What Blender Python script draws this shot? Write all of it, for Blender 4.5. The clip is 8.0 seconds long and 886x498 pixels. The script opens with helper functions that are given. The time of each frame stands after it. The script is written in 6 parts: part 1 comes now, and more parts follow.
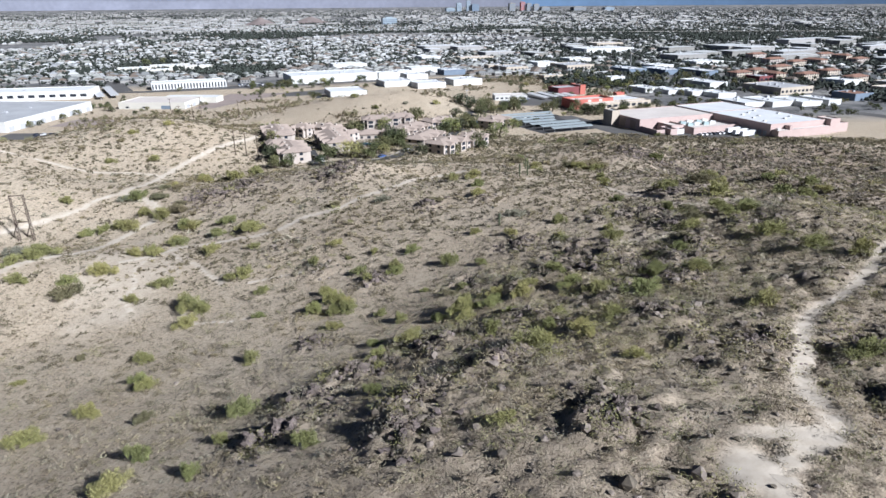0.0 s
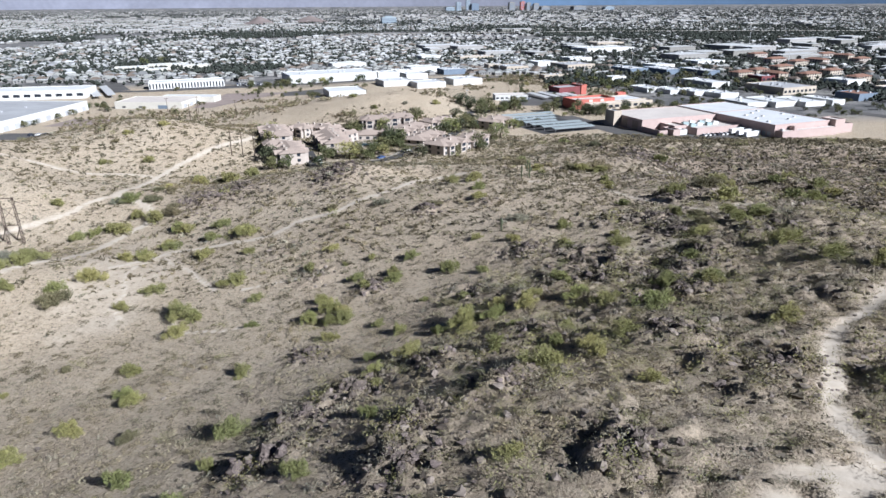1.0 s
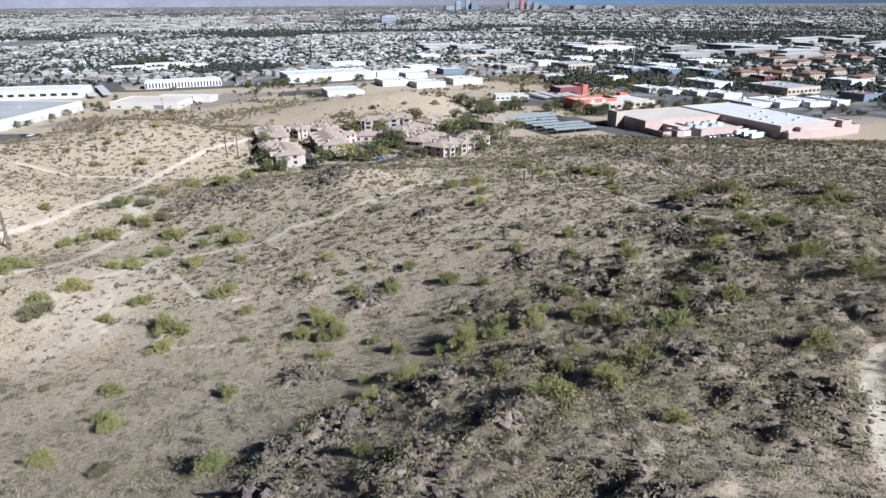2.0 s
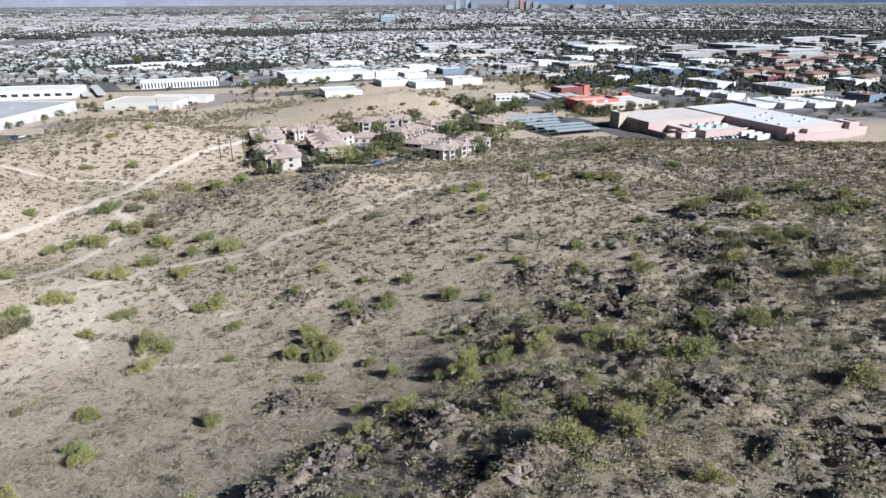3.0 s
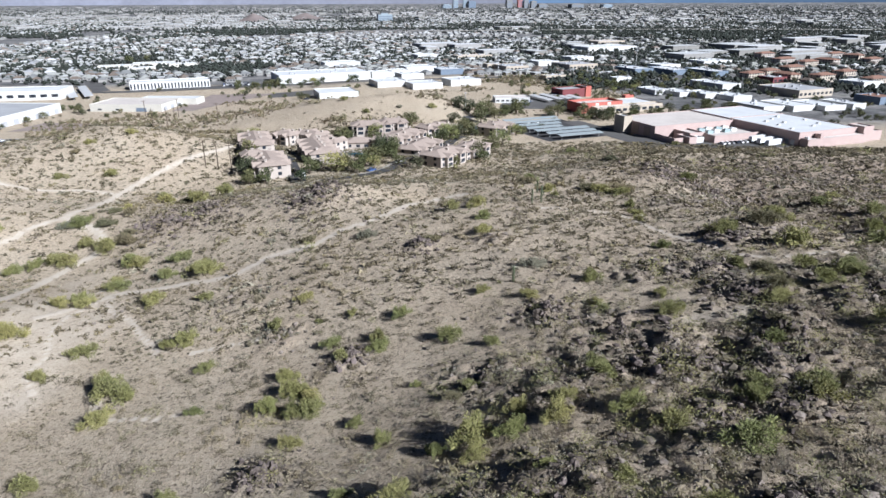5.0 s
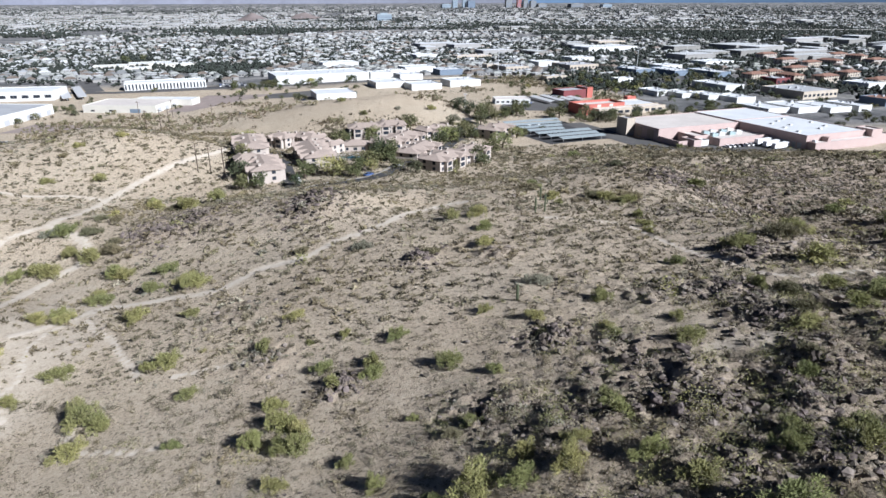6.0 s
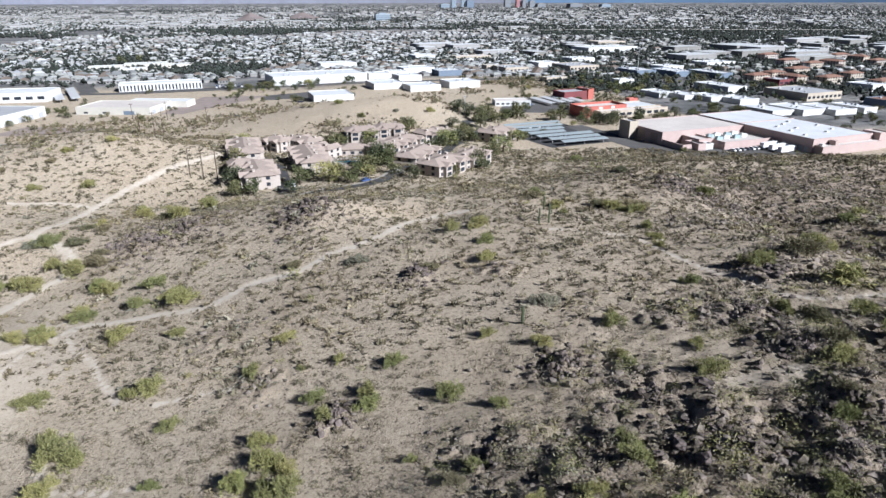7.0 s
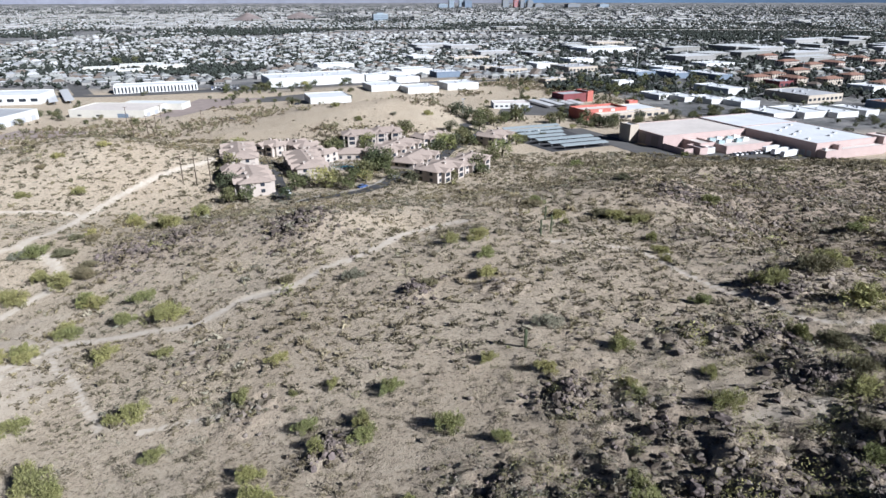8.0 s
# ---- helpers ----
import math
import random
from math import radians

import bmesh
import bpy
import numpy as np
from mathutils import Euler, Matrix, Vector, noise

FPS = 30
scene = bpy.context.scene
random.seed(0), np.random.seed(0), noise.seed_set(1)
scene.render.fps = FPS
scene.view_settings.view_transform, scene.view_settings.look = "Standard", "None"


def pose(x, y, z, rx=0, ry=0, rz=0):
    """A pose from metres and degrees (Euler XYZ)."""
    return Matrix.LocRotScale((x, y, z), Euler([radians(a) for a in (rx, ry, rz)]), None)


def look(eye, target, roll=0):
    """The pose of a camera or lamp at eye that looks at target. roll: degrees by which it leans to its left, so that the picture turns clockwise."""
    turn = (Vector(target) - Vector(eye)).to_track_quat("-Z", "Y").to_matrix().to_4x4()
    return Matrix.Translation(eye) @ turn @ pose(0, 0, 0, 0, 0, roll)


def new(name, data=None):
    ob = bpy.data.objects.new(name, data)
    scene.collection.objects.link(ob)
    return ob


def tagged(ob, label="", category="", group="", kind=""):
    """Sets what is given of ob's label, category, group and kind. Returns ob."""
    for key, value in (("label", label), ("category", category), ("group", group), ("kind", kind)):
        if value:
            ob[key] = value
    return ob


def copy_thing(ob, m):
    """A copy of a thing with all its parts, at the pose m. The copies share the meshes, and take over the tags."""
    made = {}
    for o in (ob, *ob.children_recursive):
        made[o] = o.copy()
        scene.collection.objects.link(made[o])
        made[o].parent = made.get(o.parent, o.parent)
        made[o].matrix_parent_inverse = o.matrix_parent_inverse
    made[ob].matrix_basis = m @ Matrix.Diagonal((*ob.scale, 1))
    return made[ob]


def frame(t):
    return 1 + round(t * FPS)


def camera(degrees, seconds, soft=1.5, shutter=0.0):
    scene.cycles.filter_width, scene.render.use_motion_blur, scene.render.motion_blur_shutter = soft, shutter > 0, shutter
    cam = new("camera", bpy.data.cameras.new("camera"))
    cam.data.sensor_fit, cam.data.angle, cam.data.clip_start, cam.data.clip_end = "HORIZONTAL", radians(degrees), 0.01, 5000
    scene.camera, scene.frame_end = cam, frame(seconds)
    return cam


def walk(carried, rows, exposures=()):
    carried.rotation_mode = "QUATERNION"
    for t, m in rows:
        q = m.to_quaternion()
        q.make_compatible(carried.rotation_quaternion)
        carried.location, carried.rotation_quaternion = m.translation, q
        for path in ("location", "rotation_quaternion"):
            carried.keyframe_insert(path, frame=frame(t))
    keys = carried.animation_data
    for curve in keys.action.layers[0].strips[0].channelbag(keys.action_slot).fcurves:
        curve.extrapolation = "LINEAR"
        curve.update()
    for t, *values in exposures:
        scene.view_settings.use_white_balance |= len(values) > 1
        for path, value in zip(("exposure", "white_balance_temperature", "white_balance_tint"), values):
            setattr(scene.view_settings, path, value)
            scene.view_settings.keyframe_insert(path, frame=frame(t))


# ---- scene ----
cam = camera(70.2, 8.0)
PATH = [
    (0, (0.46, -24.60, 78.34), (0.04, 68.64, 42.19), -0.47),
    (0.5, (0.39, -22.19, 78.18), (-0.00, 71.04, 42.00), -0.44),
    (1, (0.29, -19.25, 77.99), (-0.05, 73.95, 41.75), -0.41),
    (1.5, (0.20, -15.83, 77.85), (-0.10, 77.35, 41.55), -0.38),
    (3, (0.05, -4.07, 77.55), (-0.10, 89.05, 41.10), -0.32),
    (3.5, (0.00, -0.00, 77.50), (-0.07, 93.10, 40.99), -0.30),
    (4, (-0.00, 4.33, 77.49), (0.01, 97.40, 40.93), -0.28),
    (4.5, (0.04, 8.56, 77.41), (0.15, 101.64, 40.85), -0.26),
    (6, (0.05, 21.32, 77.40), (0.40, 114.38, 40.78), -0.17),
    (6.5, (0.03, 25.43, 77.52), (0.44, 118.48, 40.88), -0.15),
    (7, (-0.11, 29.50, 77.78), (0.42, 122.54, 41.13), -0.14),
    (7.5, (-0.19, 33.05, 78.42), (0.54, 126.09, 41.77), -0.08),
    (8, (-0.23, 35.39, 78.95), (0.63, 128.42, 42.26), -0.11),
]
walk(cam, [(t, look(eye, target, roll)) for t, eye, target, roll in PATH],
     exposures=[(0.0, 1.15, 5610, 10), (8.0, 1.15, 5610, 10)])

# ---- light ----
SUN_AZ, SUN_EL = radians(-36), radians(32)     # the way to the sun: from +x towards +y, and its height
to_sun = Vector((math.cos(SUN_AZ) * math.cos(SUN_EL), math.sin(SUN_AZ) * math.cos(SUN_EL), math.sin(SUN_EL)))
world = bpy.data.worlds.new("sky")
scene.world = world
world.use_nodes = True
sky = world.node_tree.nodes.new("ShaderNodeTexSky")
sky.sky_type, sky.sun_disc = "NISHITA", False
sky.sun_elevation, sky.sun_rotation = SUN_EL, math.atan2(to_sun.x, to_sun.y)
sky.altitude, sky.air_density, sky.dust_density = 1000, 0.13, 0.0
background = world.node_tree.nodes["Background"]
background.inputs["Strength"].default_value = 0.05
world.node_tree.links.new(sky.outputs[0], background.inputs["Color"])
lamp = bpy.data.lights.new("sun", "SUN")
lamp.energy, lamp.angle, lamp.color = 4.9, radians(0.53), (1.0, 0.95, 0.89)
sun = new("sun", lamp)
sun.matrix_world = look((0, 0, 300), Vector((0, 0, 300)) - to_sun)


# ---- materials ----
def material(name, rough=0.9, metal=0.0):
    m = bpy.data.materials.new(name)
    m.use_nodes = True
    n = m.node_tree.nodes
    b = n["Principled BSDF"]
    b.inputs["Roughness"].default_value, b.inputs["Metallic"].default_value = rough, metal
    b.inputs["Specular IOR Level"].default_value = 0.25
    return m, n, m.node_tree.links, b


def noise_node(n, l, scale, detail=4.0, rough=0.6, source=None, kind="Position"):
    t = n.new("ShaderNodeTexNoise")
    t.inputs["Scale"].default_value, t.inputs["Detail"].default_value, t.inputs["Roughness"].default_value = scale, detail, rough
    if source is None:
        source = n.new("ShaderNodeNewGeometry").outputs[kind]
    l.new(source, t.inputs["Vector"])
    return t.outputs["Fac"]


def ramp_node(n, l, fac, stops):
    r = n.new("ShaderNodeValToRGB")
    e = r.color_ramp.elements
    while len(e) < len(stops):
        e.new(0.5)
    for el, (p, c) in zip(e, stops):
        el.position, el.color = p, (*c, 1) if len(c) == 3 else c
    l.new(fac, r.inputs[0])
    return r.outputs[0]


def mix_node(n, l, fac, a, b, mode="MIX"):
    m = n.new("ShaderNodeMix")
    m.data_type, m.blend_type = "RGBA", mode
    for k, v in ((0, fac), (6, a), (7, b)):
        if hasattr(v, "is_output"):
            l.new(v, m.inputs[k])
        else:
            m.inputs[k].default_value = v if k == 0 else (*v, 1)
    return m.outputs[2]


def bump_node(n, l, b, height, strength, distance):
    u = n.new("ShaderNodeBump")
    u.inputs["Strength"].default_value, u.inputs["Distance"].default_value = strength, distance
    l.new(height, u.inputs["Height"])
    l.new(u.outputs[0], b.inputs["Normal"])


def plain(name, color, rough=0.85, vary=0.12, scale=0.4, metal=0.0, random_each=0.0, island=0.0):
    """A surface of one paint with stains at two scales; random_each and island vary it from piece to piece."""
    m, n, l, b = material(name, rough, metal)
    big = noise_node(n, l, scale, 5.0, 0.65)
    fine = noise_node(n, l, scale * 9, 3.0, 0.6)
    lo, hi = [c * (1 - vary) for c in color], [min(c * (1 + vary), 0.95) for c in color]
    col = ramp_node(n, l, big, [(0.3, lo), (0.7, hi)])
    shade = ramp_node(n, l, fine, [(0.3, (1 - vary,) * 3), (0.7, (1.0,) * 3)])
    col = mix_node(n, l, 1.0, col, shade, "MULTIPLY")
    if random_each or island:
        src = n.new("ShaderNodeObjectInfo").outputs["Random"] if random_each else n.new("ShaderNodeNewGeometry").outputs["Random Per Island"]
        a = random_each or island
        col = mix_node(n, l, 1.0, col, ramp_node(n, l, src, [(0.0, (1 - a, 1 - a, 1 - 1.1 * a)), (1.0, (1.0, 1.0, 1.0))]), "MULTIPLY")
    l.new(col, b.inputs["Base Color"])
    bump_node(n, l, b, fine, 0.25, 0.05)
    return m


# ---- terrain ----
# Rounded hills: centre x, y, reach in x and y, height. Hollows are negative.
HILLS_NEAR = [
    (82.5, 250.9, 53.7, 35.1, 12.50),
    (-119.5, 132.9, 38.3, 36.6, 16.90),
    (17.9, -128.3, 50.8, 207.1, 17.70),
    (-203.3, 146.9, 58.2, 105.5, 16.91),
    (-173.3, 209.3, 153.9, 28.4, 10.25),
    (62.5, 116.5, 67.0, 158.7, 15.62),
    (-0.9, 87.9, 61.0, 52.3, -13.58),
    (-143.5, 309.5, 52.2, 87.0, 13.88),
    (103.0, 185.5, 19.5, 105.2, -9.31),
    (-209.7, 250.7, 38.2, 41.9, 15.28),
]
HILLS_FAR = [
    (-136.4, 318.4, 172.1, 33.9, 8.10),
    (-39.4, 579.5, 82.6, 39.2, -4.87),
    (16.2, 90.8, 456.4, 114.3, 10.80),
    (99.3, -30.3, 248.0, 194.8, 28.07),
    (-50.9, 310.1, 71.4, 206.0, 21.27),
    (48.8, 109.7, 34.4, 180.4, -6.02),
    (-57.6, 328.6, 84.6, 86.7, -23.21),
    (-123.4, 131.2, 101.6, 106.8, -24.13),
    (-33, 202, 14, 12, 4.0),
    (-4, 203, 16, 16, -4.0),
    (120, 316, 75, 24, 4.5),
    (215, 318, 50, 28, 4.0),
    (-172, 316, 55, 42, 4.5),
    (-45, 470, 60, 30, 3.0),
    (-92, 474, 42, 30, 1.2),
    (-16, 480, 32, 27, 5.0),
]


def hills(x, y):
    s = 0.0
    for a, b, rx, ry, h in HILLS_NEAR + HILLS_FAR:
        s = s + h * np.exp(-((x - a) / rx) ** 2 - ((y - b) / ry) ** 2)
    return s


def vnoise(x, y, size, seed=0):
    """Smooth noise from 0 to 1 with features of that size, on arrays."""
    x, y = np.asarray(x, float) / size + 131.7 * seed, np.asarray(y, float) / size - 57.3 * seed
    i, j = np.floor(x), np.floor(y)
    u, v = x - i, y - j
    u, v = u * u * (3 - 2 * u), v * v * (3 - 2 * v)

    def cell(a, b):
        s = np.sin(a * 127.1 + b * 311.7 + seed * 74.7) * 43758.5453
        return s - np.floor(s)

    return (cell(i, j) * (1 - u) + cell(i + 1, j) * u) * (1 - v) + (cell(i, j + 1) * (1 - u) + cell(i + 1, j + 1) * u) * v


# Stony patches of the hillside: x, y, reach.
STONY_NEAR = [(-20, 38, 5), (-18, 49, 5), (-13, 57, 5), (-4, 38, 4), (-4, 29, 4), (7, 42, 5), (16, 24, 4), (13, 64, 6),
              (30, 72, 6), (29, 87, 7), (38, 72, 6), (46, 89, 7), (64, 97, 7), (48, 37, 4), (42, 24, 3), (33, 83, 6), (41, 80, 6)]
STONY_MID = [(-16, 109, 4), (58, 131, 5), (29, 52, 5), (0, 60, 8), (35, 38, 6), (-24, 79, 4), (44, 86, 7), (27, 99, 7),
             (-5, 151, 4), (60, 139, 5), (48, 116, 6), (49, 104, 6), (18, 110, 5), (38, 120, 6), (6, 94, 7), (17, 86, 8), (12, 148, 4)]
STONY_FAR = [(-76, 206, 13), (-87, 201, 8), (-38, 198, 11), (94, 220, 14), (77, 226, 10), (148, 285, 16), (111, 182, 12),
             (-31, 121, 5), (-45, 141, 5), (70, 182, 12), (130, 250, 25), (100, 150, 25), (170, 250, 20), (90, 120, 18), (150, 180, 25),
             (190, 290, 30), (120, 285, 20), (230, 260, 30)]


def stony(x, y):
    """How stony the hillside is, from 0 to 1."""
    s = 0.0
    for a, b, r in STONY_NEAR + STONY_MID + STONY_FAR:
        s = s + np.exp(-((x - a) / r) ** 2 - ((y - b) / r) ** 2)
    broad = 1 / (1 + np.exp(-(x - 8 - 0.12 * (y - 60) - 26 * (vnoise(x, y, 34, 5) - 0.5)) / 9)) * np.clip((300 - y) / 60, 0, 1)
    # right ridge: more stones, whose dark colour also stands in for slope shade
    ridge = np.clip((x - 62 - 0.1 * (y - 150)) / 40, 0, 1) * np.clip((y - 105) / 35, 0, 1) * np.clip((310 - y) / 25, 0, 1)
    s = s + 0.75 * ridge * (0.35 + vnoise(x, y, 12, 11)) * (0.3 + vnoise(x, y, 3.4, 12))
    return np.clip(s * 0.9 + (0.16 + 0.36 * np.clip((130 - y) / 50, 0, 1)) * broad * (0.5 + vnoise(x, y, 9, 6)), 0, 1)


def far_off(r):
    """The plain comes up slowly past 3200 m, to close the distance: the true distance that lies at r, and the height there."""
    k = np.clip((r - 3200) / 1650, 0, 1)
    d = np.where(r > 3200, 3200 / (1 - 0.9 * k), r)
    return d, np.where(r > 3200, 77.5 * (1 - r / d), 0.0)


# The dirt tracks and footpaths: points x, y along each, and its width.
PATHS = {
    "dirt_track": ([(-117, 127), (-113, 136), (-107.5, 146), (-110.5, 162), (-111, 174), (-107.9, 183), (-103.7, 190), (-105.9, 197.4), (-111.8, 204),
                    (-121, 209), (-126, 216), (-124, 226), (-126, 247), (-124.3, 263), (-121, 276), (-117, 287), (-113, 296), (-104, 316), (-104, 350), (-112, 375)], 2.3),
    "footpath": ([(-91.4, 140), (-88.1, 145.8), (-84.4, 152.2), (-82, 156.8), (-74.6, 157.4), (-64.5, 157.7), (-53.5, 157), (-49.1, 160), (-44.8, 164),
                  (-36.7, 165.4), (-31.7, 168), (-26.9, 173), (-20, 177), (-13.5, 185), (-8.1, 199), (0.9, 206.7), (8.6, 207)], 2.1),
    "footpath.001": ([(-82, 156), (-80.5, 150), (-76.9, 144.6), (-69.8, 138.9), (-64.3, 131.5), (-59.5, 126), (-57.4, 123.2)], 1.3),
    "footpath.002": ([(21.5, 5), (24.4, 11.0), (25.5, 12.8), (27.1, 15.0), (28.9, 16.7), (31.9, 17.9), (33.6, 19.5), (33.8, 21.2), (34.1, 23.4), (34.7, 26.6), (36.1, 30.3), (39.5, 35.2), (40.8, 38.5), (44.4, 44.0), (47.4, 47.6), (52.8, 51.8), (59.1, 57.3), (64.6, 62.7), (71.5, 70.7), (88, 86)], 1.7),
    "footpath.003": ([(26, 179), (36, 176), (45, 170), (47, 158), (48.6, 145), (52.5, 133), (54.4, 128), (56.1, 122), (60, 118.5), (64.5, 117), (70, 116.6), (77, 114.5), (92, 120), (110, 130)], 1.2),
    "footpath.004": ([(-61.5, 107.5), (-59.5, 104), (-55.8, 101.4), (-51.7, 100.8), (-47.1, 99.6), (-44.1, 100.1)], 1.1),
    "footpath.005": ([(-84.4, 152), (-84.5, 147), (-85.8, 142.2), (-84.1, 132.3), (-80.7, 125), (-80, 118), (-76, 112)], 1.1),
    "footpath.006": ([(-190.3, 242.3), (-178, 244.3), (-164.4, 244.7), (-151, 246.6), (-139, 252), (-127, 250)], 1.6),
    "footpath.007": ([(-49, 121), (-43.5, 121.7), (-36.4, 122.1)], 0.9),
    "dirt_track.001": ([(-126, 213), (-132.5, 203.5), (-134, 199), (-140.5, 192.3), (-147.6, 186.6), (-154, 180.5), (-170, 172)], 1.9),
}


def smooth_line(points, step=1.6):
    """A curve through the points, evenly stepped."""
    p = np.array([points[0], *points, points[-1]], float)
    out = []
    for k in range(1, len(p) - 2):
        n = max(int(np.linalg.norm(p[k + 1] - p[k]) / step), 1)
        for t in np.arange(n) / n:
            out.append(0.5 * (2 * p[k] + (p[k + 1] - p[k - 1]) * t + (2 * p[k - 1] - 5 * p[k] + 4 * p[k + 1] - p[k + 2]) * t**2
                              + (3 * p[k] - p[k - 1] - 3 * p[k + 1] + p[k + 2]) * t**3))
    return np.array(out + [p[-2]])


PATH_LINES = {k: (smooth_line(v[0]), v[1]) for k, v in PATHS.items()}


def near_path(x, y):
    """Near 1 on a path, 0 off it."""
    x, y = np.asarray(x, float), np.asarray(y, float)
    best = np.zeros(x.shape)
    flat = best.ravel()
    xs, ys = x.ravel(), y.ravel()
    for line, width in PATH_LINES.values():
        lo, hi = line.min(0) - 8, line.max(0) + 8
        some = np.where((xs > lo[0]) & (xs < hi[0]) & (ys > lo[1]) & (ys < hi[1]))[0]
        for c in range(0, len(some), 20000):
            i = some[c:c + 20000]
            d = np.min(np.hypot(xs[i, None] - line[None, :, 0], ys[i, None] - line[None, :, 1]), 1)
            flat[i] = np.maximum(flat[i], np.clip(1.7 - 1.8 * d / width, 0, 1))
    bare = np.minimum(np.hypot((xs - 24.0) / 2.3, (ys - 14.2) / 2.6), np.hypot((xs - 29.0) / 4.6, (ys - 18.9) / 1.0)) + 0.5 * (vnoise(xs, ys, 2.6, 29) - 0.5)
    glade = np.hypot((xs - 42 - 1.2 * (ys - 99)) / 6.0, (ys - 99) / 1.9) + 0.5 * (vnoise(xs, ys, 2.2, 30) - 0.5)
    wash = np.hypot((xs + 88 + 0.25 * (ys - 140)) / 15, (ys - 138) / 34) + 0.55 * (vnoise(xs, ys, 5.0, 33) - 0.5)
    flat = np.maximum(flat, 0.5 * np.clip(2.6 - 2 * glade, 0, 1))
    flat = np.maximum(flat, 0.42 * np.clip(2.4 - 2 * wash, 0, 1))
    return np.maximum(flat, np.clip(2.6 - 2 * bare, 0, 1)).reshape(x.shape)


def desert(x, y):
    """1 on the wild hills, 0 on the built plain."""
    return np.clip(hills(x, y) / 3.0, 0, 1) * np.clip((560 - y) / 60, 0, 1)


def ground_z(x, y):
    x, y = np.asarray(x, float), np.asarray(y, float)
    wild = desert(x, y)
    rough = 1.3 * (vnoise(x, y, 16, 1) - 0.5) + 0.5 * (vnoise(x, y, 6, 2) - 0.5)
    craggy = stony(x, y) * (1.5 * (vnoise(x, y, 5.0, 3) - 0.5) + 1.1 * np.abs(vnoise(x, y, 2.9, 4) - 0.5))
    craggy = craggy + np.clip(stony(x, y) * 1.4, 0, 1) * (1.5 * np.abs(vnoise(x, y, 1.9, 8) - 0.5) + 0.9 * (vnoise(x, y, 1.15, 9) - 0.5))
    heap = 0.0
    for a, b, r in STONY_NEAR + STONY_MID[:13]:
        heap = heap + np.exp(-((x - a) ** 2 + (y - b) ** 2) / (0.55 * r) ** 2)
    heap = np.minimum(heap, 1.1) * (0.15 + 0.85 * vnoise(x, y, 2.3, 7))
    return hills(x, y) + heap * (1 - near_path(x, y)) + wild * (1 - 0.85 * near_path(x, y)) * (rough * 0.7 + craggy) + far_off(np.hypot(x, y))[1]


def lines(pieces):
    out = []
    for a, b, n in pieces:
        out += list(np.linspace(a, b, n, endpoint=False))
    return np.array(out + [pieces[-1][1]])


# ---- ground materials ----
def soil_material():
    m, n, l, b = material("desert_soil", 0.95)
    patches = noise_node(n, l, 0.035, 5.0, 0.6)
    grain = noise_node(n, l, 1.1, 6.0, 0.75)
    grit = noise_node(n, l, 4.5, 4.0, 0.7)
    sand = ramp_node(n, l, patches, [(0.32, (0.342, 0.273, 0.200)), (0.5, (0.400, 0.331, 0.251)), (0.68, (0.356, 0.306, 0.244))])
    straw = ramp_node(n, l, grain, [(0.36, (0.174, 0.146, 0.109)), (0.48, (0.364, 0.309, 0.229)), (0.7, (0.480, 0.422, 0.331))])
    col = mix_node(n, l, 0.6, sand, straw)
    specks = ramp_node(n, l, noise_node(n, l, 2.1, 3.0, 0.55), [(0.345, (0.2, 0.175, 0.155)), (0.435, (1.0, 1.0, 1.0))])
    col = mix_node(n, l, 0.75, col, specks, "MULTIPLY")
    pits = ramp_node(n, l, noise_node(n, l, 6.5, 3.0, 0.6), [(0.34, (0.35, 0.31, 0.27)), (0.44, (1.0, 1.0, 1.0))])
    col = mix_node(n, l, 0.6, col, pits, "MULTIPLY")
    a = n.new("ShaderNodeAttribute")
    a.attribute_name = "stony"
    rubble = ramp_node(n, l, grit, [(0.33, (0.049, 0.039, 0.031)), (0.5, (0.190, 0.150, 0.117)), (0.68, (0.336, 0.275, 0.211))])
    col = mix_node(n, l, a.outputs["Fac"], col, rubble)
    t = n.new("ShaderNodeAttribute")
    t.attribute_name = "trodden"
    bare = ramp_node(n, l, noise_node(n, l, 0.7, 6.0, 0.7), [(0.3, (0.375, 0.325, 0.263)), (0.5, (0.432, 0.382, 0.317)), (0.7, (0.477, 0.426, 0.360))])
    col = mix_node(n, l, t.outputs["Fac"], col, bare)
    p = n.new("ShaderNodeAttribute")
    p.attribute_name = "plain"
    # town ground is greyed from brown, with some haze in the colour
    town = ramp_node(n, l, noise_node(n, l, 0.022, 6.0, 0.7), [(0.35, (0.054, 0.056, 0.058)), (0.48, (0.116, 0.116, 0.117)), (0.6, (0.204, 0.197, 0.190)), (0.7, (0.075, 0.082, 0.068))])
    col = mix_node(n, l, p.outputs["Fac"], col, town)
    l.new(col, b.inputs["Base Color"])
    both = mix_node(n, l, 0.5, grain, grit)
    bump_node(n, l, b, both, 0.8, 0.5)
    calm = n.new("ShaderNodeMapRange")
    calm.inputs["To Min"].default_value, calm.inputs["To Max"].default_value = 0.8, 0.15
    l.new(t.outputs["Fac"], calm.inputs["Value"])
    l.new(calm.outputs[0], b.inputs["Normal"].links[0].from_node.inputs["Strength"])
    return m


SOIL = soil_material()
m, n, l, b = material("packed_dirt", 0.95)
l.new(ramp_node(n, l, noise_node(n, l, 0.7, 6.0, 0.7), [(0.3, (0.375, 0.325, 0.263)), (0.5, (0.432, 0.382, 0.317)), (0.7, (0.477, 0.426, 0.360))]), b.inputs["Base Color"])
bump_node(n, l, b, noise_node(n, l, 3.0, 4.0), 0.4, 0.1)
DIRT = m

